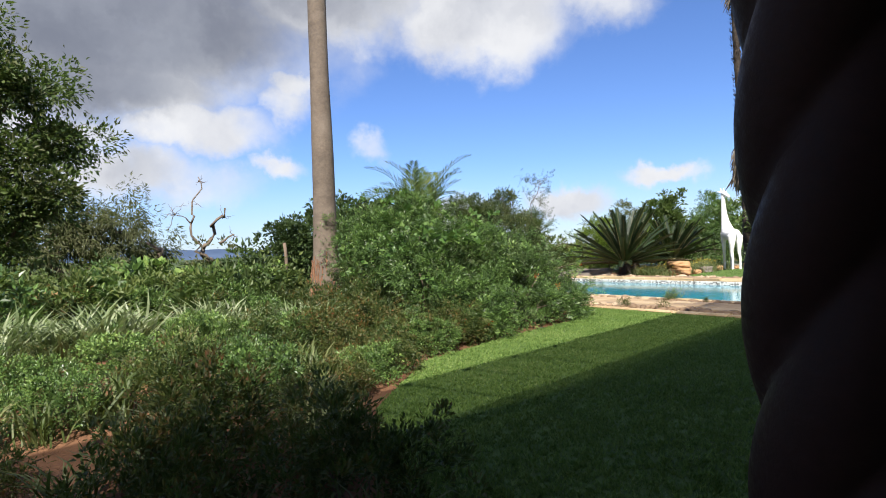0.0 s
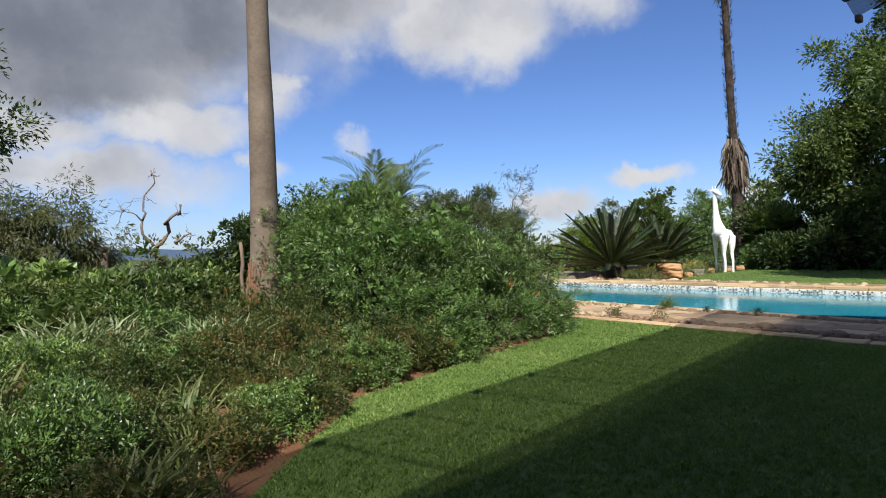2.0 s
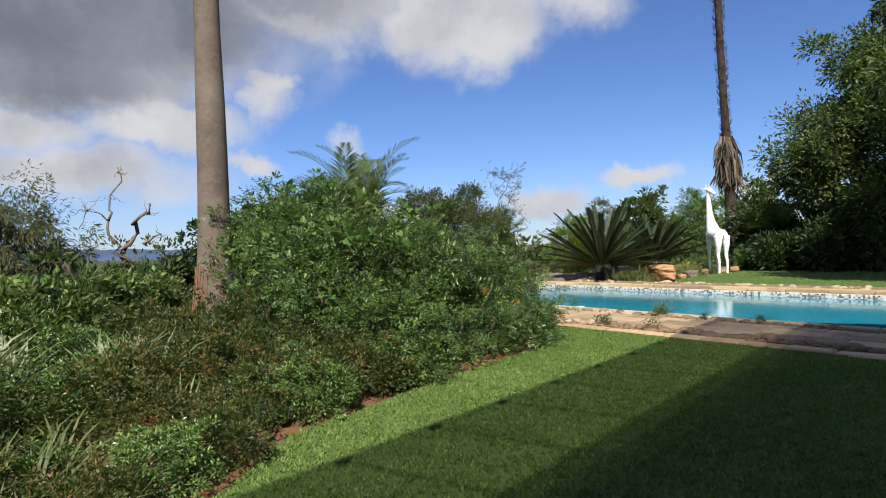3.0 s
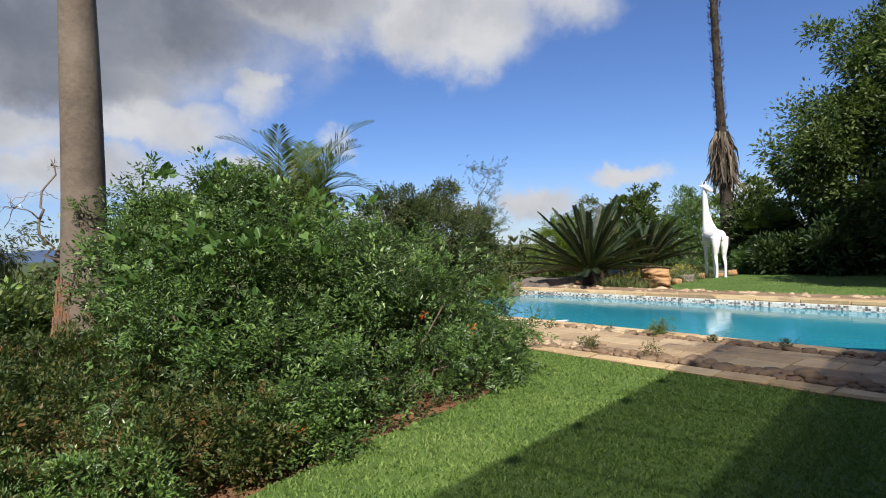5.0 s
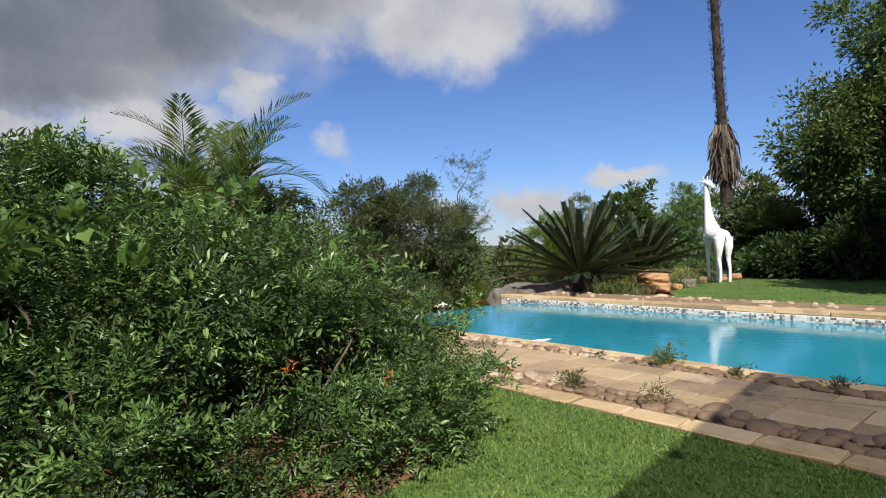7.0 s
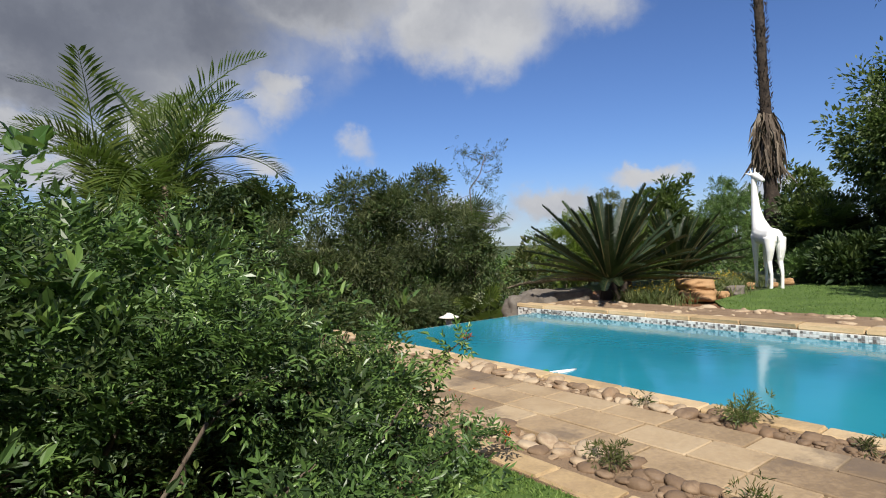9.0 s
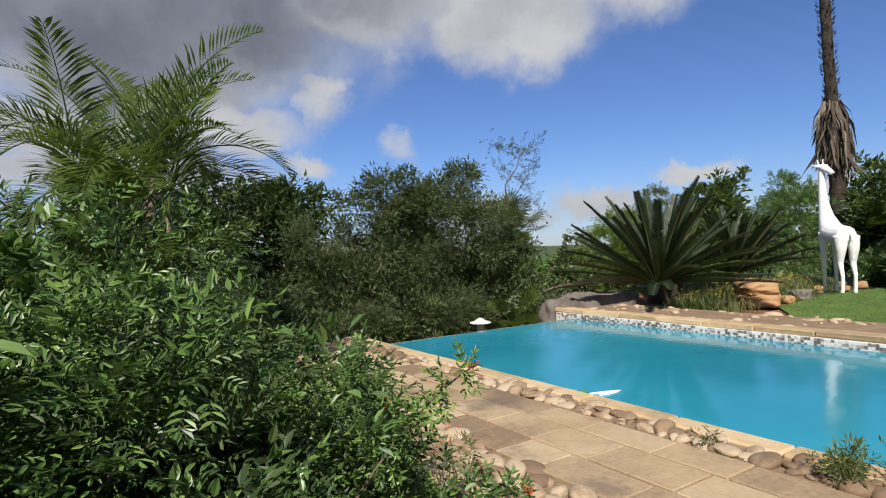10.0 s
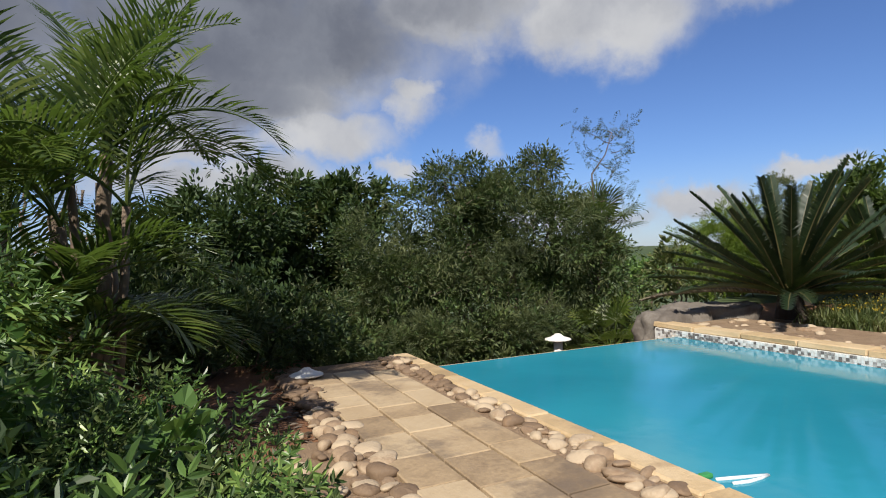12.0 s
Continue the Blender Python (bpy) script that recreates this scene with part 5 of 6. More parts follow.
def cycad(at, n, length, label, seed, elev=(2, 76), mat=None):
    e = thing("cycad", at, label, "cycad", "cycads beyond the pool")
    r = random.Random(seed)
    bm = bmesh.new()
    bmesh.ops.create_cone(bm, cap_ends=True, segments=14, radius1=0.3, radius2=0.22, depth=0.5, matrix=Matrix.Translation((0, 0, 0.2)))
    part("stem", bm, DARK_TRUNK, e)
    for i in range(n):
        u = i / n
        el = elev[1] - (elev[1] - elev[0]) * u ** 0.8 + r.uniform(-5, 5)
        m = DRY_FROND if u > 0.9 and r.random() < 0.45 else (mat or GREEN_CYCAD)
        part("frond", cycad_frond(m, i * 137.5 + r.uniform(-8, 8), el, length * r.uniform(0.85, 1.08), r.uniform(2, 18) if u < 0.6 else r.uniform(10, 26)), None, e)
    return e


cycad((20.95, 15.15, 0.12), 58, 2.7, "large dark-green cycad with stiff arching fronds", 3)
cycad((27.0, 16.6, 0.0), 56, 2.5, "dark-green cycad with arching fronds behind the statue", 9, (15, 78))
cycad((24.6, 17.2, 0.0), 46, 2.1, "yellowing green cycad with arching fronds", 12, (15, 75), GREEN_PALM)


def giraffe():
    """One plain mesh: tapered limbs and body run together and smoothed."""
    bits = []

    def bone(pts, rads, sides=14):
        t = np.linspace(0, 1, 4 * len(pts))
        s = np.linspace(0, 1, len(pts))
        P = np.stack([np.interp(t, s, [p[i] for p in pts]) for i in range(3)], -1)
        bits.append(tube(P, np.interp(t, s, rads), sides))

    bone([(-0.60, 0, 1.62), (-0.46, 0, 1.62), (-0.1, 0, 1.64), (0.25, 0, 1.72), (0.46, 0, 1.80), (0.56, 0, 1.84)], [0.14, 0.27, 0.30, 0.32, 0.27, 0.16])
    bone([(0.34, 0, 1.86), (0.52, 0, 2.2), (0.63, 0, 2.6), (0.68, 0, 3.1), (0.69, 0, 3.58)], [0.29, 0.20, 0.14, 0.105, 0.09])
    # the head looks back over the shoulder
    bone([(0.76, 0.02, 3.68), (0.64, -0.03, 3.68), (0.47, -0.10, 3.56), (0.36, -0.15, 3.46)], [0.08, 0.125, 0.09, 0.065])
    for s in (-1, 1):
        bone([(0.71, 0.06 * s, 3.74), (0.74, 0.08 * s, 3.95)], [0.03, 0.026], 8)
        bone([(0.72, 0.08 * s, 3.72), (0.78, 0.25 * s, 3.80)], [0.045, 0.016], 8)
        bone([(0.36, 0.16 * s, 1.72), (0.40, 0.17 * s, 1.3), (0.43, 0.16 * s, 0.85), (0.42, 0.16 * s, 0.48), (0.43, 0.16 * s, 0.08), (0.45, 0.16 * s, 0.0)], [0.17, 0.105, 0.07, 0.055, 0.055, 0.065])
        bone([(-0.42, 0.15 * s, 1.6), (-0.46, 0.17 * s, 1.25), (-0.40, 0.17 * s, 0.85), (-0.50, 0.17 * s, 0.48), (-0.47, 0.17 * s, 0.08), (-0.45, 0.17 * s, 0.0)], [0.2, 0.14, 0.08, 0.055, 0.055, 0.065])
    bone([(-0.66, 0, 1.68), (-0.74, 0, 1.4), (-0.74, 0, 0.95)], [0.035, 0.022, 0.03], 8)
    V, F = join(bits)
    ob = new("giraffe_statue", mesh_np("giraffe_statue", V, F, WHITE, True))
    m = ob.modifiers.new("run_together", "REMESH")
    m.mode, m.voxel_size, m.use_smooth_shade = "VOXEL", 0.025, True
    s = ob.modifiers.new("soften", "SMOOTH")
    s.factor, s.iterations = 0.5, 4
    ob.matrix_world = pose(26.85, 13.4, 0.02, 0, 0, 50)
    tagged(ob, "tall white-painted giraffe statue standing on the lawn", "statue")


giraffe()


def skirted_palm():
    e = thing("skirted_palm", (36.58, 17.05, -0.4), "tall shaggy-trunked fan palm with a dead frond skirt", "palm tree")
    z = np.linspace(0, 19, 90)
    rad = np.interp(z, [0, 4, 9, 19], [0.40, 0.33, 0.22, 0.19]) * (1 + 0.05 * np.sin(z * 17))
    P = np.stack([-0.02 * z + 0.05 * np.sin(z * 0.4), 0.015 * z, z], -1)
    V, F = tube(P, rad, 16, 0.07)
    part("trunk", mesh_np("trunk", V, F, DARK_TRUNK, True), None, e)
    r = np.random.default_rng(4)
    n = 900
    zz = r.uniform(5.0, 18.5, n)
    a = r.uniform(0, 6.28, n)
    out = np.stack([np.cos(a), np.sin(a), np.zeros(n)], -1)
    Q = np.stack([np.interp(zz, z, P[:, i]) for i in range(3)], -1) + out * 0.27
    V, F = scatter(BLADE, Q, out * 0.5 + np.array([0, 0, 0.9]), r.uniform(0.15, 0.32, n))
    V2, F2 = scatter((BLADE[0] * np.array([4, 1, 1]), BLADE[1]), Q, out * 0.6 + np.array([0, 0, 0.8]), r.uniform(0.1, 0.22, n))
    part("shaggy_bark", mesh_np("shaggy_bark", *join([(V, F), (V2, F2)]), DARK_TRUNK), None, e, "broken leaf bases")["kind"] = "stuff"
    # skirt of dead fronds
    for lo, hi, spread, num, wide in ((5.5, 8.0, 0.42, 560, 1.0), (16.4, 18.6, 0.55, 90, 1.0)):
        zz = r.uniform(lo + 0.6, hi, num)
        a = r.uniform(0, 6.28, num)
        out = np.stack([np.cos(a), np.sin(a), np.zeros(num)], -1)
        Q = np.stack([np.interp(zz, z, P[:, i]) for i in range(3)], -1) + out * 0.30
        D = out * spread * r.uniform(0.25, 0.75, num)[:, None] + np.array([0, 0, -1.0]) + 0.12 * r.normal(size=(num, 3))
        V, F = scatter((BLADE[0] * np.array([1.5, 1, 0.6]), BLADE[1]), Q, D, r.uniform(0.9, 2.0, num) * (0.6 if lo > 10 else 1.0), 0.6)
        part("dead_skirt", mesh_np("dead_skirt", V, F, DRY_FROND), None, e, "hanging dry grey-brown fronds")["kind"] = "stuff"


skirted_palm()


def fan_leaf(bm_pieces, base, azim, elev, stalk, size, n=18, droop=0.3):
    a, e = radians(azim), radians(elev)
    D = np.array([math.cos(a) * math.cos(e), math.sin(a) * math.cos(e), math.sin(e)])
    S = np.array([-math.sin(a), math.cos(a), 0])
    N = np.cross(S, D)
    c = np.array(base) + D * stalk
    V, F = tube(np.array([base, (np.array(base) + c) / 2 + N * 0.03, c]), [0.015, 0.012, 0.01], 5)
    tri = np.vstack([F[:, :3], F[:, [0, 2, 3]]])
    Vs, Fs, k = [V], [tri], len(V)
    for i in range(n):
        u = -1.9 + 3.8 * i / (n - 1)
        d = math.cos(u) * D + math.sin(u) * S
        w = np.cross(d, N) * size * 0.045
        L = size * (0.75 + 0.25 * math.cos(u))
        Vs.append(np.array([c, c + d * L * 0.6 + w, c + d * L * 0.6 - w, c + d * L - np.array([0, 0, droop * L * 0.4])]))
        Fs.append(np.array([(k, k + 1, k + 2), (k + 1, k + 3, k + 2)]))
        k += 4
    return np.vstack(Vs), np.vstack(Fs)


def fan_palm(at, h, leaves, size, label, seed, skirt=True, group="fan palms"):
    e = thing("fan_palm", at, label, "palm tree", group)
    r = random.Random(seed)
    V, F = tube([(0, 0, 0), (0, 0, h * 0.5), (0.03, 0, h)], [0.2, 0.17, 0.13], 10, 0.1)
    part("trunk", mesh_np("trunk", V, F, DARK_TRUNK, True), None, e)
    for i in range(leaves):
        el = 78 - 105 * (i / leaves) + r.uniform(-8, 8)
        V, F = fan_leaf(None, (0.02, 0, h), i * 137.5, el, size * r.uniform(0.6, 0.9), size * r.uniform(0.55, 0.7))
        part("fan_leaf", mesh_np("fan_leaf", V, F, DRY_FROND if (skirt and el < -12) else GREEN_PALM), None, e)


fan_palm((34.6, 14.2, 0.0), 1.5, 30, 1.5, "small fan palm with a skirt of dry leaves", 3)
fan_palm((19.6, 19.6, -1.3), 3.2, 20, 1.2, "fan palm rising behind the thorn tree", 5, False)
fan_palm((18.2, 17.4, -1.5), 0.9, 18, 1.0, "young fan palm beside the rock wall", 8, False)

# the crown's last two lumps are unseen, added to shade the far lawn
tree("big_dark_tree", (31.2, 8.2, 0.0), [(0, 0, 0), (0, 0.1, 1.5), (0.1, 0, 3.0)], [
    (-1.6, 2.6, 4.5, 1.8, 1.7, 1.5), (-0.5, 1.2, 5.8, 2.4, 2.0, 2.0), (0.4, 0.0, 8.0, 2.6, 2.4, 2.4), (0.8, -1.6, 10.2, 2.6, 2.6, 2.2), (-1.0, -1.6, 5.0, 2.4, 2.4, 2.2), (0.0, -3.6, 7.2, 2.6, 2.6, 2.6), (-0.2, 0.6, 2.3, 2.0, 1.6, 1.5), (-1.4, -0.6, 2.2, 2.0, 1.9, 1.6), (-0.6, -3.2, 2.6, 2.3, 2.2, 2.0), (0.6, -5.0, 5.0, 2.6, 2.4, 2.6), (-5.5, -5.0, 6.5, 2.4, 2.4, 1.8), (-4.0, -6.6, 9.0, 2.8, 2.6, 2.0)],
    [(120000, LEAF, 0.19, GREEN_TREE), (50000, LEAF, 0.2, GREEN_DARK)], "tall dense green tree at the lawn's far side", None, 0.4, 131, 0.3, 0.35, clump=(60, 0.6))
# out-of-view tree, added where its shadow falls on the far lawn
tree("shade_tree", (22.2, 3.2, 0.0), [(0, 0, 0), (0.1, 0.3, 2.0), (0.1, 0.8, 4.0)], [(0, 1.2, 5.6, 1.9, 1.7, 1.2), (1.2, 2.0, 6.4, 1.7, 1.6, 1.2), (1.9, 0.4, 6.8, 1.9, 1.7, 1.3), (-0.6, -0.6, 6.6, 1.9, 1.8, 1.4)],
     [(22000, LEAF, 0.2, GREEN_TREE)], "unseen leafy green tree, added to shade the lawn beyond the pool", None, 0.22, 137, 0.3, 0.35, clump=(50, 0.5))
# hedge of mixed growth behind the statue
for i, (x, y, w, h, shape, m, lab) in enumerate([
        (30.5, 19.0, 2.0, 3.0, LEAF, GREEN_TREE, "leafy green shrub in the hedge behind the statue"), (33.0, 17.6, 2.2, 3.2, SPRAY, GREEN_BUSH, "leafy green shrub in the hedge behind the statue"),
        (35.5, 14.5, 2.2, 2.6, LEAF, GREEN_DARK, "dark green shrub in the hedge"), (28.0, 20.5, 2.0, 2.6, SPRAY, GREEN_OLIVE, "olive-green shrub in the hedge"), (36.5, 11.8, 2.4, 3.2, LEAF, GREEN_DARK, "dark green shrub in the hedge"),
        (32.3, 12.6, 1.2, 0.8, SPRAY, GREEN_BUSH, "low green shrub at the lawn's edge"), (33.6, 11.0, 1.3, 0.9, LEAF, GREEN_DARK, "low dark shrub at the lawn's edge"), (25.4, 19.8, 1.8, 2.2, SPRAY, GREEN_LIME, "yellow-green shrub in the hedge"), (38.5, 16.5, 2.6, 3.6, LEAF, GREEN_TREE, "leafy green shrub in the hedge"), (29.6, 11.6, 1.3, 1.3, LEAF, GREEN_DARK, "dark green shrub at the lawn's shaded edge"), (29.4, 9.8, 1.5, 1.9, LEAF, GREEN_DARK, "dark green shrub at the lawn's shaded edge"), (29.6, 7.6, 1.6, 2.0, LEAF, GREEN_DARK, "dark green shrub at the lawn's shaded edge"), (30.6, 13.2, 1.1, 1.2, SPRAY, GREEN_BUSH, "low green shrub at the lawn's edge")]):
    h *= 1.3 if h > 2 else 1.0
    shrub("hedge_shrub", (x, y, -0.03), [(0, 0, h * 0.5, w * 0.6, w * 0.6, h * 0.5), (w * 0.4, -0.3, h * 0.4, w * 0.5, w * 0.5, h * 0.42), (-w * 0.4, 0.3, h * 0.45, w * 0.5, w * 0.5, h * 0.45), (0.1, 0, h * 0.8, w * 0.35, w * 0.35, h * 0.25)], [(3000 if shape is SPRAY else 9000, shape, 0.24, m)], m, lab, "shrub", 7, "hedge behind the statue", seed=150 + i, rough=0.35, clump=(36, 0.4))
for i in range(16):
    rs = random.Random(400 + i)
    x, y = -9.0 + 1.1 * i + rs.uniform(-0.5, 0.5), rs.uniform(23, 33)
    hh = rs.uniform(1.2, 1.9) - land(x, y)
    shrub("slope_shrub", (x, y, land(x, y)), [(0, 0, hh * 0.5, 1.5, 1.3, hh * 0.5), (0.9, 0.2, hh * 0.4, 1.1, 1.1, hh * 0.4), (-0.8, 0, hh * 0.55, 1.0, 1.0, hh * 0.45)], [(3200, LEAF, 0.2, rs.choice((GREEN_OLIVE, GREEN_TREE, PALE_OLIVE)))], GREEN_OLIVE, "olive-green bush on the slope below the garden", "shrub", 6, "bushes on the slope", seed=420 + i, rough=0.35, stem_r=0.04, clump=(30, 0.35))
# far green treeline in the valley
r0 = random.Random(14)
for i in range(44):
    a = radians(-38 + 120 * (i + r0.uniform(-0.3, 0.3)) / 44)
    d = r0.uniform(48, 78)
    x, y = 8 + d * math.sin(a), 6 + d * math.cos(a)
    z = land(x, y)
    h = r0.uniform(3.0, 4.6) + (2.6 if a > radians(18) else 0.0)
    shrub("valley_tree", (x, y, z), [(0, 0, h * 0.6, 2.6, 2.6, h * 0.45), (1.8, 0.4, h * 0.5, 2.0, 2.0, h * 0.4), (-1.8, -0.3, h * 0.5, 2.0, 2.0, h * 0.42)], [(1500, LEAF, 0.62, r0.choice((GREEN_TREE, GREEN_OLIVE, GREEN_BUSH)))], GREEN_TREE, "green bushy tree in the valley", "tree", 4, "trees in the valley", seed=200 + i, stem_r=0.1, clump=(30, 0.8))


# ---- stones and ornaments ----
def rock(name, at, size, mat, label, seed, category="rock", turn=0, group=""):
    bm = bmesh.new()
    bmesh.ops.create_icosphere(bm, subdivisions=4, radius=0.5)
    off = Vector((seed * 2.3, seed * 0.7, 1.1))
    for v in bm.verts:
        n = v.co.normalized()
        # squared-off block, then weathered
        q = max(abs(n.x), abs(n.y), abs(n.z))
        v.co = n * 0.5 * (0.45 / q + 0.55) if mat is not GREYROCK else n * 0.5 * (0.8 / q + 0.2) * (1 + 0.12 * noise.noise(Vector((n.x * 6, n.y * 6, n.z)) + off))
        v.co *= 1 + 0.22 * noise.noise(n * 1.5 + off) + (0.07 if mat is GREYROCK else 0.025) * noise.noise(n * 5 + off)
        v.co = Vector((v.co.x * size[0], v.co.y * size[1], max(-0.42, v.co.z) * size[2]))
    lo = min(v.co.z for v in bm.verts)
    for v in bm.verts:
        v.co.z -= lo
    ob = part(name, bm, mat, None, "", True)
    ob.matrix_world = pose(at[0], at[1], at[2], 0, 0, turn)
    return tagged(ob, label, category, group)


rock("boulder", (22.3, 13.35, 0.0), (1.4, 0.9, 0.4), BOULDER, "flat orange sandstone boulder by the lawn", 4, turn=30)
rock("boulder", (22.25, 13.4, 0.30), (1.35, 0.8, 0.34), BOULDER, "orange sandstone boulder resting on another", 7, turn=44)
for i, (x, y, s) in enumerate(((24.3, 13.3, 0.5), (26.6, 13.9, 0.4), (27.2, 14.6, 0.35), (28.8, 13.6, 0.4), (29.2, 14.3, 0.3), (27.5, 13.5, 0.3), (30.0, 13.8, 0.3), (23.4, 13.2, 0.35))):
    rock("rock", (x, y, -0.01), (s, s * 0.8, s * 0.6), BOULDER if i % 2 else GREYROCK, "weathered garden rock at the lawn's edge", 20 + i, turn=i * 40, group="rocks by the statue")

rock("rock_wall", (18.5, 15.95, -0.75), (1.5, 0.9, 1.25), GREYROCK, "grey cement rock wall at the pool's corner", 31, "rock wall", 8)
rock("rock_wall", (19.75, 16.1, -0.5), (1.9, 0.9, 0.95), GREYROCK, "low grey cement rock at the pool's corner", 37, "rock wall", -14)
for i, (x, y, s) in enumerate(((0.4, 13.4, 0.9), (-0.4, 13.9, 0.7), (1.2, 13.9, 0.6))):
    rock("rock", (x, y, land(x, y)), (s, s * 0.8, s * 0.75), BOULDER, "orange-brown rock half hidden in the bed", 40 + i, turn=i * 50, group="rocks in the bed")


def toadstool(at, w, h, label):
    e = thing("toadstool_ornament", at, label, "ornament", "garden ornaments")
    prof = [(0.0, 0.13), (0.10, 0.12), (0.16, 0.09), (0.27, 0.045), (0.40, 0.02), (0.49, 0.0), (0.5, -0.02), (0.44, -0.03), (0.2, -0.025), (0.0, -0.02)]
    n = 24
    V = [(w * q * math.cos(2 * math.pi * j / n) * (1 + 0.05 * math.sin(3 * j)), w * q * math.sin(2 * math.pi * j / n), h + 1.6 * w * z) for q, z in prof for j in range(n)]
    F = [(i * n + j, i * n + (j + 1) % n, (i + 1) * n + (j + 1) % n, (i + 1) * n + j) for i in range(len(prof) - 1) for j in range(n)]
    part("cap", mesh_np("cap", V, F, ORNAMENT, True), None, e)
    V, F = tube([(0, 0, 0), (0, 0, h * 0.5), (0, 0, h)], [w * 0.24, w * 0.15, w * 0.17], 12, 0.03)
    part("stalk", mesh_np("stalk", V, F, ORNAMENT, True), None, e)


toadstool((11.2, 15.15, -0.03), 0.44, 0.13, "squat white cement toadstool beside the paving")
toadstool((15.75, 15.9, -1.15), 0.47, 1.2, "white cement toadstool behind the overflow edge")


# ---- small plants and things on the paving ----
def weed(at, w, h, label, mat, seed, flower=False, n=420):
    e = shrub("paving_plant", at, [(0, 0, h * 0.5, w * 0.5, w * 0.5, h * 0.55), (w * 0.25, 0.05, h * 0.4, w * 0.35, w * 0.35, h * 0.4)], [(n, SLIM, 0.05, mat)], mat, label, "plant", 9, "plants in the paving", seed, inner=0.15, rough=0.4, stem_r=0.005, clump=(12, 0.05))
    if flower:
        P = np.array([[rng.normal() * w * 0.2, rng.normal() * w * 0.2, h * rng.uniform(0.6, 0.85)] for _ in range(14)])
        V, F = scatter(SLIM, P, rng.normal(size=P.shape), np.full(14, 0.045))
        part("flowers", mesh_np("flowers", V, F, FLOWER), None, e, "orange-red flowers")["kind"] = "stuff"


weed((12.6, 7.8, 0.02), 0.4, 0.26, "round grey-green plant growing between the stones", GREEN_TREE, 1, False, 900)
weed((11.0, 8.0, 0.02), 0.36, 0.2, "sparse grey-green weed growing between the stones", GREEN_OLIVE, 2)
weed((11.0, 7.0, 0.02), 0.36, 0.2, "sparse reddish weed growing between the stones", GREEN_RED, 3, False, 200)
weed((12.55, 6.9, 0.02), 0.3, 0.16, "small weed growing between the stones", GREEN_OLIVE, 4, False, 160)
weed((12.55, 8.7, 0.02), 0.2, 0.12, "small rusty weed growing between the stones", GREEN_RED, 5, False, 120)
weed((12.6, 5.9, 0.02), 0.4, 0.14, "small dark weed at the coping", GREEN_DARK, 6, False, 200)
weed((10.45, 9.3, 0.0), 0.55, 0.6, "arching stem plant with orange-red flowers by the paving", GREEN_BUSH, 7, True, 260)
weed((10.5, 10.3, 0.0), 0.5, 0.5, "leafy shoot leaning over the paving", GREEN_BUSH, 8, True, 300)


def sprig(base, tip, label, seed):
    """A long arching stem that leans out of the bush, with feathered leaves and a head of red tubular flowers."""
    e = thing("flowering_sprig", base, label, "plant", "flowering stems by the paving")
    r = np.random.default_rng(seed)
    b, q = np.zeros(3), np.array(tip) - np.array(base)
    t = np.linspace(0, 1, 10)[:, None]
    P = b + q * t + np.array([0, 0, 1.0]) * 0.35 * np.linalg.norm(q) * t * (1 - t)
    V, F = tube(P, np.linspace(0.009, 0.004, 10), 6)
    part("stem", mesh_np("stem", V, F, BARK, True), None, e)
    n = 64
    u = r.uniform(0.15, 1.0, n)
    Q = np.stack([np.interp(u, t[:, 0], P[:, i]) for i in range(3)], -1)
    D = r.normal(size=(n, 3)) + np.array([0, 0, 0.1])
    V, F = scatter(PINNATE_FINE, Q, D, r.uniform(0.10, 0.19, n), 0.4)
    part("foliage", mesh_np("foliage", V, F, GREEN_BUSH), None, e)["kind"] = "stuff"
    c = np.repeat(P[-1:], 14, axis=0) + r.normal(size=(14, 3)) * 0.012
    V, F = scatter(SLIM, c, r.normal(size=(14, 3)) * 0.6 + np.array([0, 0, 0.8]), np.full(14, 0.055))
    part("flower_head", mesh_np("flower_head", V, F, FLOWER), None, e, "orange-red tubular flowers")["kind"] = "stuff"


sprig((9.4, 8.6, 0.35), (10.19, 8.57, 1.01), "arching leafy stem tipped with red flowers over the paving", 71)
sprig((9.5, 8.45, 0.15), (10.62, 8.66, 0.2), "low leafy stem with red flowers trailing to the edging", 72)
sprig((9.4, 9.0, 0.3), (10.3, 9.3, 0.55), "leafy flowering stem leaning over the river stones", 73)


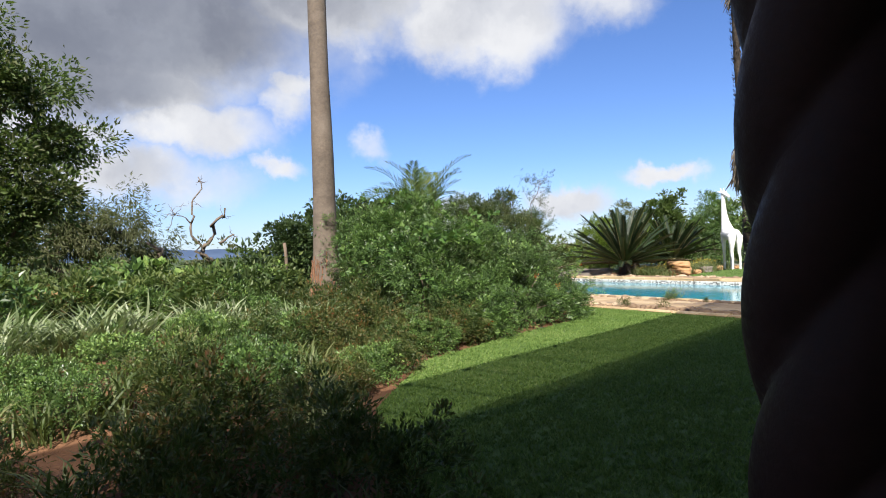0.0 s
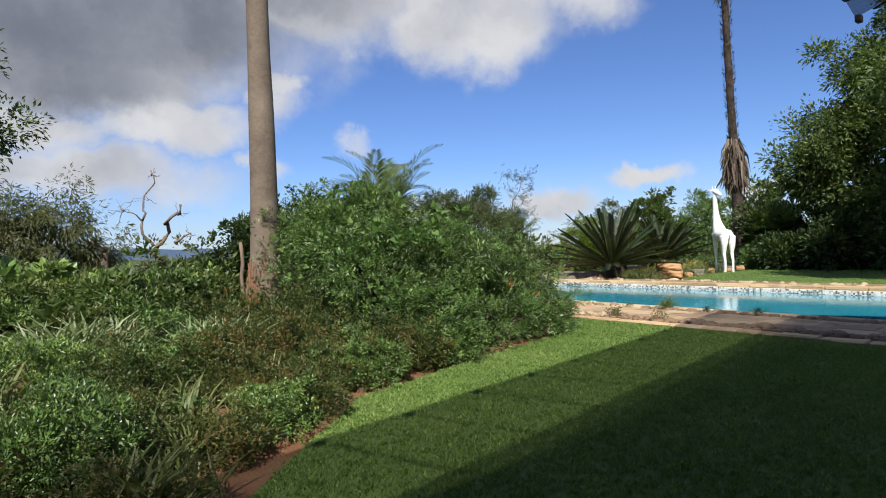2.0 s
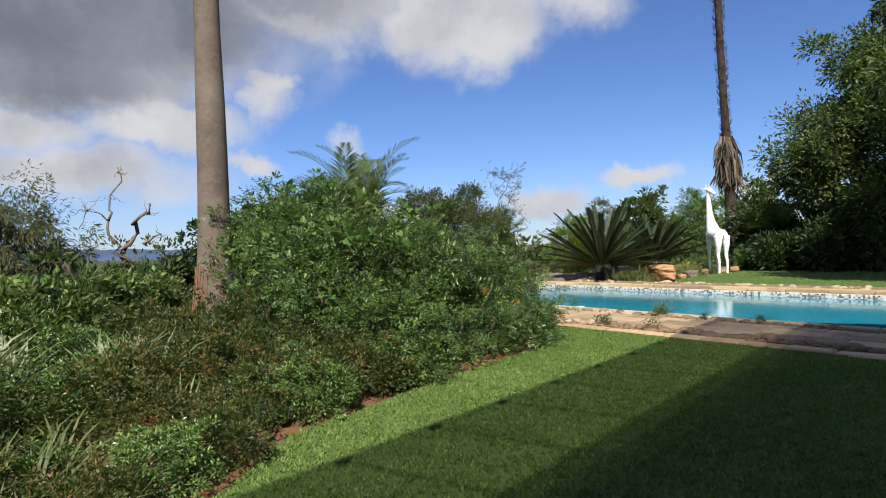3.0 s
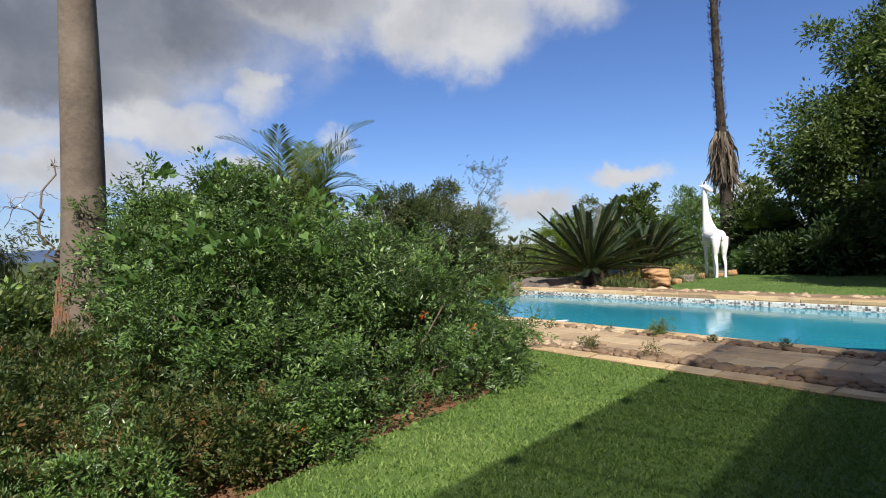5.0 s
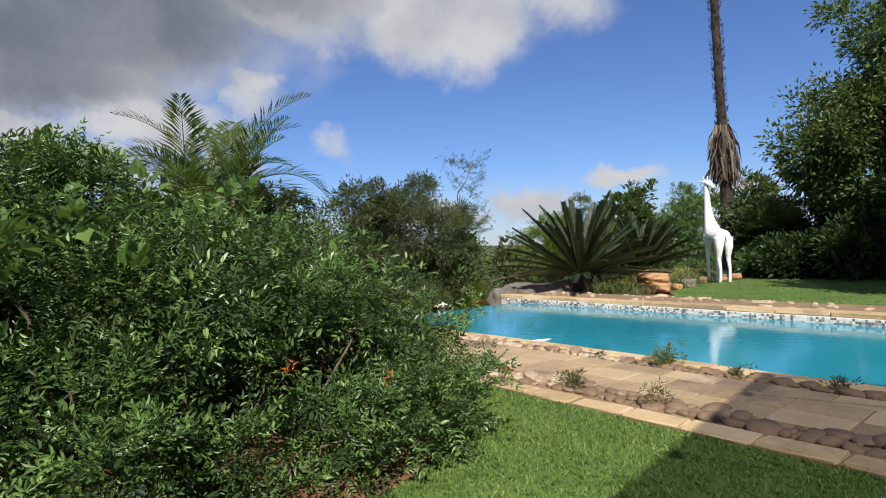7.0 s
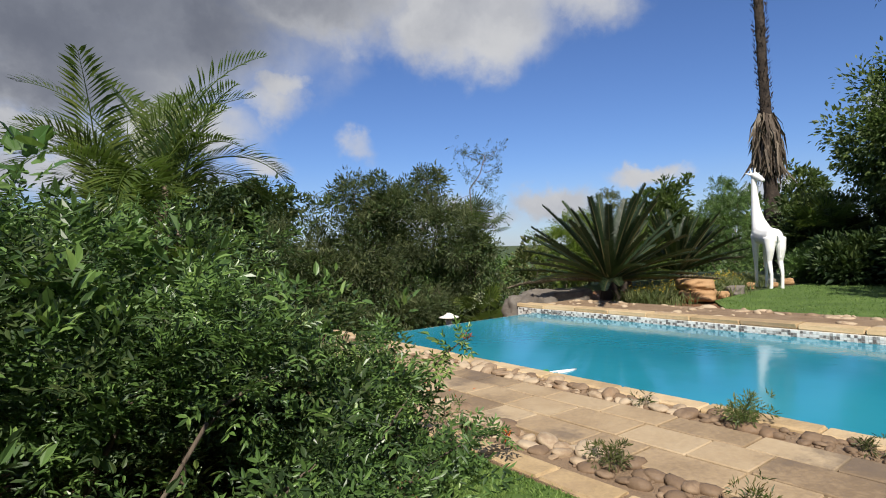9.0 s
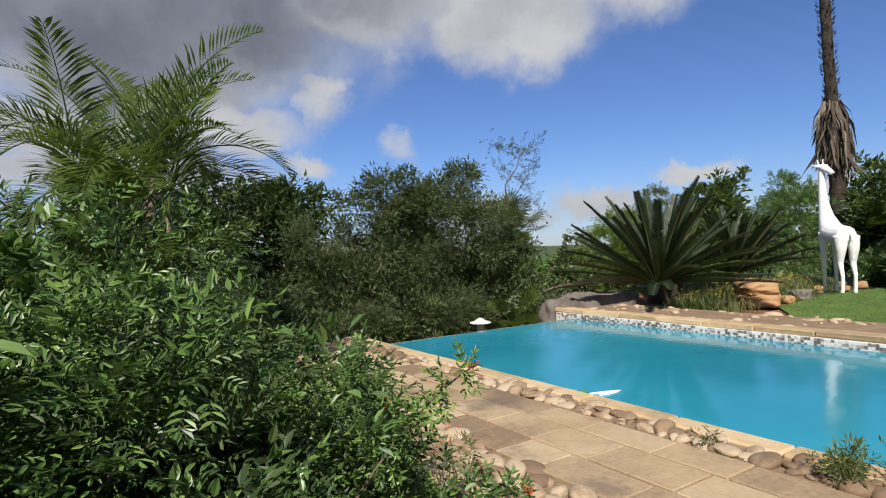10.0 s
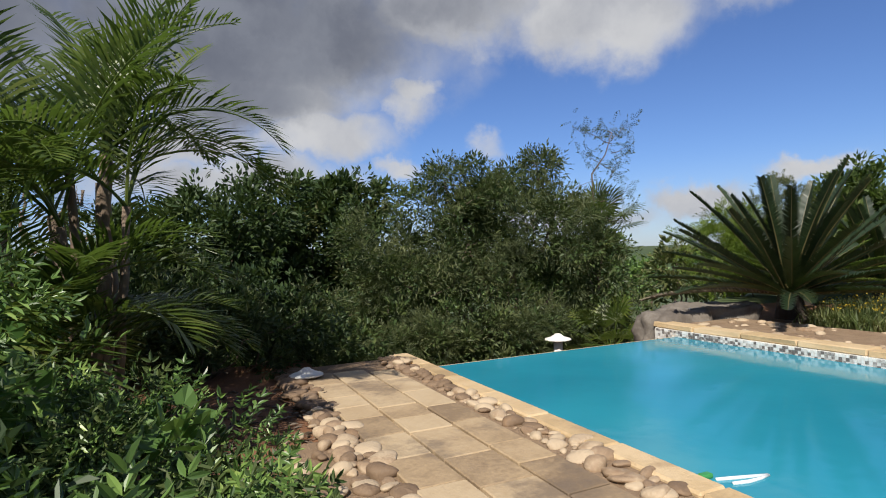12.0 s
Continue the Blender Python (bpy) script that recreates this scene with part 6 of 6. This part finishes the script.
def flower_heads():
    e = thing("flower_cluster", (7.2, 8.8, 0), "orange-red tubular flower clusters on the bush", "flowers", kind="stuff")
    r = np.random.default_rng(9)
    P = []
    for c in [(1.05, -1.3, 0.7), (2.75, 0.35, 0.75), (-1.6, -1.7, 0.35), (-2.2, -1.5, 0.3), (-1.2, -1.85, 0.25), (0.2, -1.55, 0.95)]:
        P += [np.array(c) + r.normal(size=3) * 0.022 for _ in range(14)]
    P = np.array(P)
    V, F = scatter(SLIM, P, r.normal(size=P.shape), np.full(len(P), 0.042))
    part("petals", mesh_np("petals", V, F, FLOWER), None, e)


flower_heads()


def border_flowers():
    r = np.random.default_rng(12)
    n = 9000
    x = r.uniform(20.3, 28.0, n)
    y = np.interp(x, [20.3, 22.0, 24.0, 28.0], [13.7, 14.3, 14.2, 14.9]) + r.normal(size=n) * 0.4
    P = np.stack([x, y, np.zeros(n)], -1)
    D = np.stack([r.normal(size=n) * 0.35, r.normal(size=n) * 0.35, np.ones(n)], -1)
    V, F = scatter((BLADE[0] * np.array([0.8, 1, 1]), BLADE[1]), P, D, r.uniform(0.25, 0.5, n), 0.4)
    tagged(new("border_grass", mesh_np("border_grass", V, F, DARK_GRASS)), "strappy green plants along the lawn's edge", "grass", kind="stuff")
    P = P[:500] + np.array([0, 0, 0.42]) + r.normal(size=(500, 3)) * np.array([0.1, 0.1, 0.06])
    V, F = scatter(LEAF, P, r.normal(size=P.shape), np.full(500, 0.06))
    tagged(new("yellow_flowers", mesh_np("yellow_flowers", V, F, FLOWER_YELLOW)), "small yellow flowers above the strappy plants", "flowers", kind="stuff")


border_flowers()


def pool_hose():
    e = thing("pool_hose", (13.0, 10.3, 0.0), "thin white plastic pool hose floating by the coping", "hose")
    for pts in ([(0.10, 0.13, 0.006), (0.22, 0.09, 0.006), (0.36, 0.05, 0.005), (0.48, 0.02, 0.004)], [(0.14, 0.03, 0.006), (0.26, 0.0, 0.006), (0.38, 0.0, 0.005), (0.48, 0.012, 0.004)]):
        V, F = tube(pts, [0.012, 0.014, 0.012, 0.009], 8)
        part("tube", mesh_np("tube", V, F, HOSE, True), None, e)
    bm = bmesh.new()
    box(bm, (0.02, 0.16, -0.004), (0.12, 0.22, 0.035), 0.014)
    part("connector", bm, GREEN_PLASTIC, e, "green plastic connector")


pool_hose()
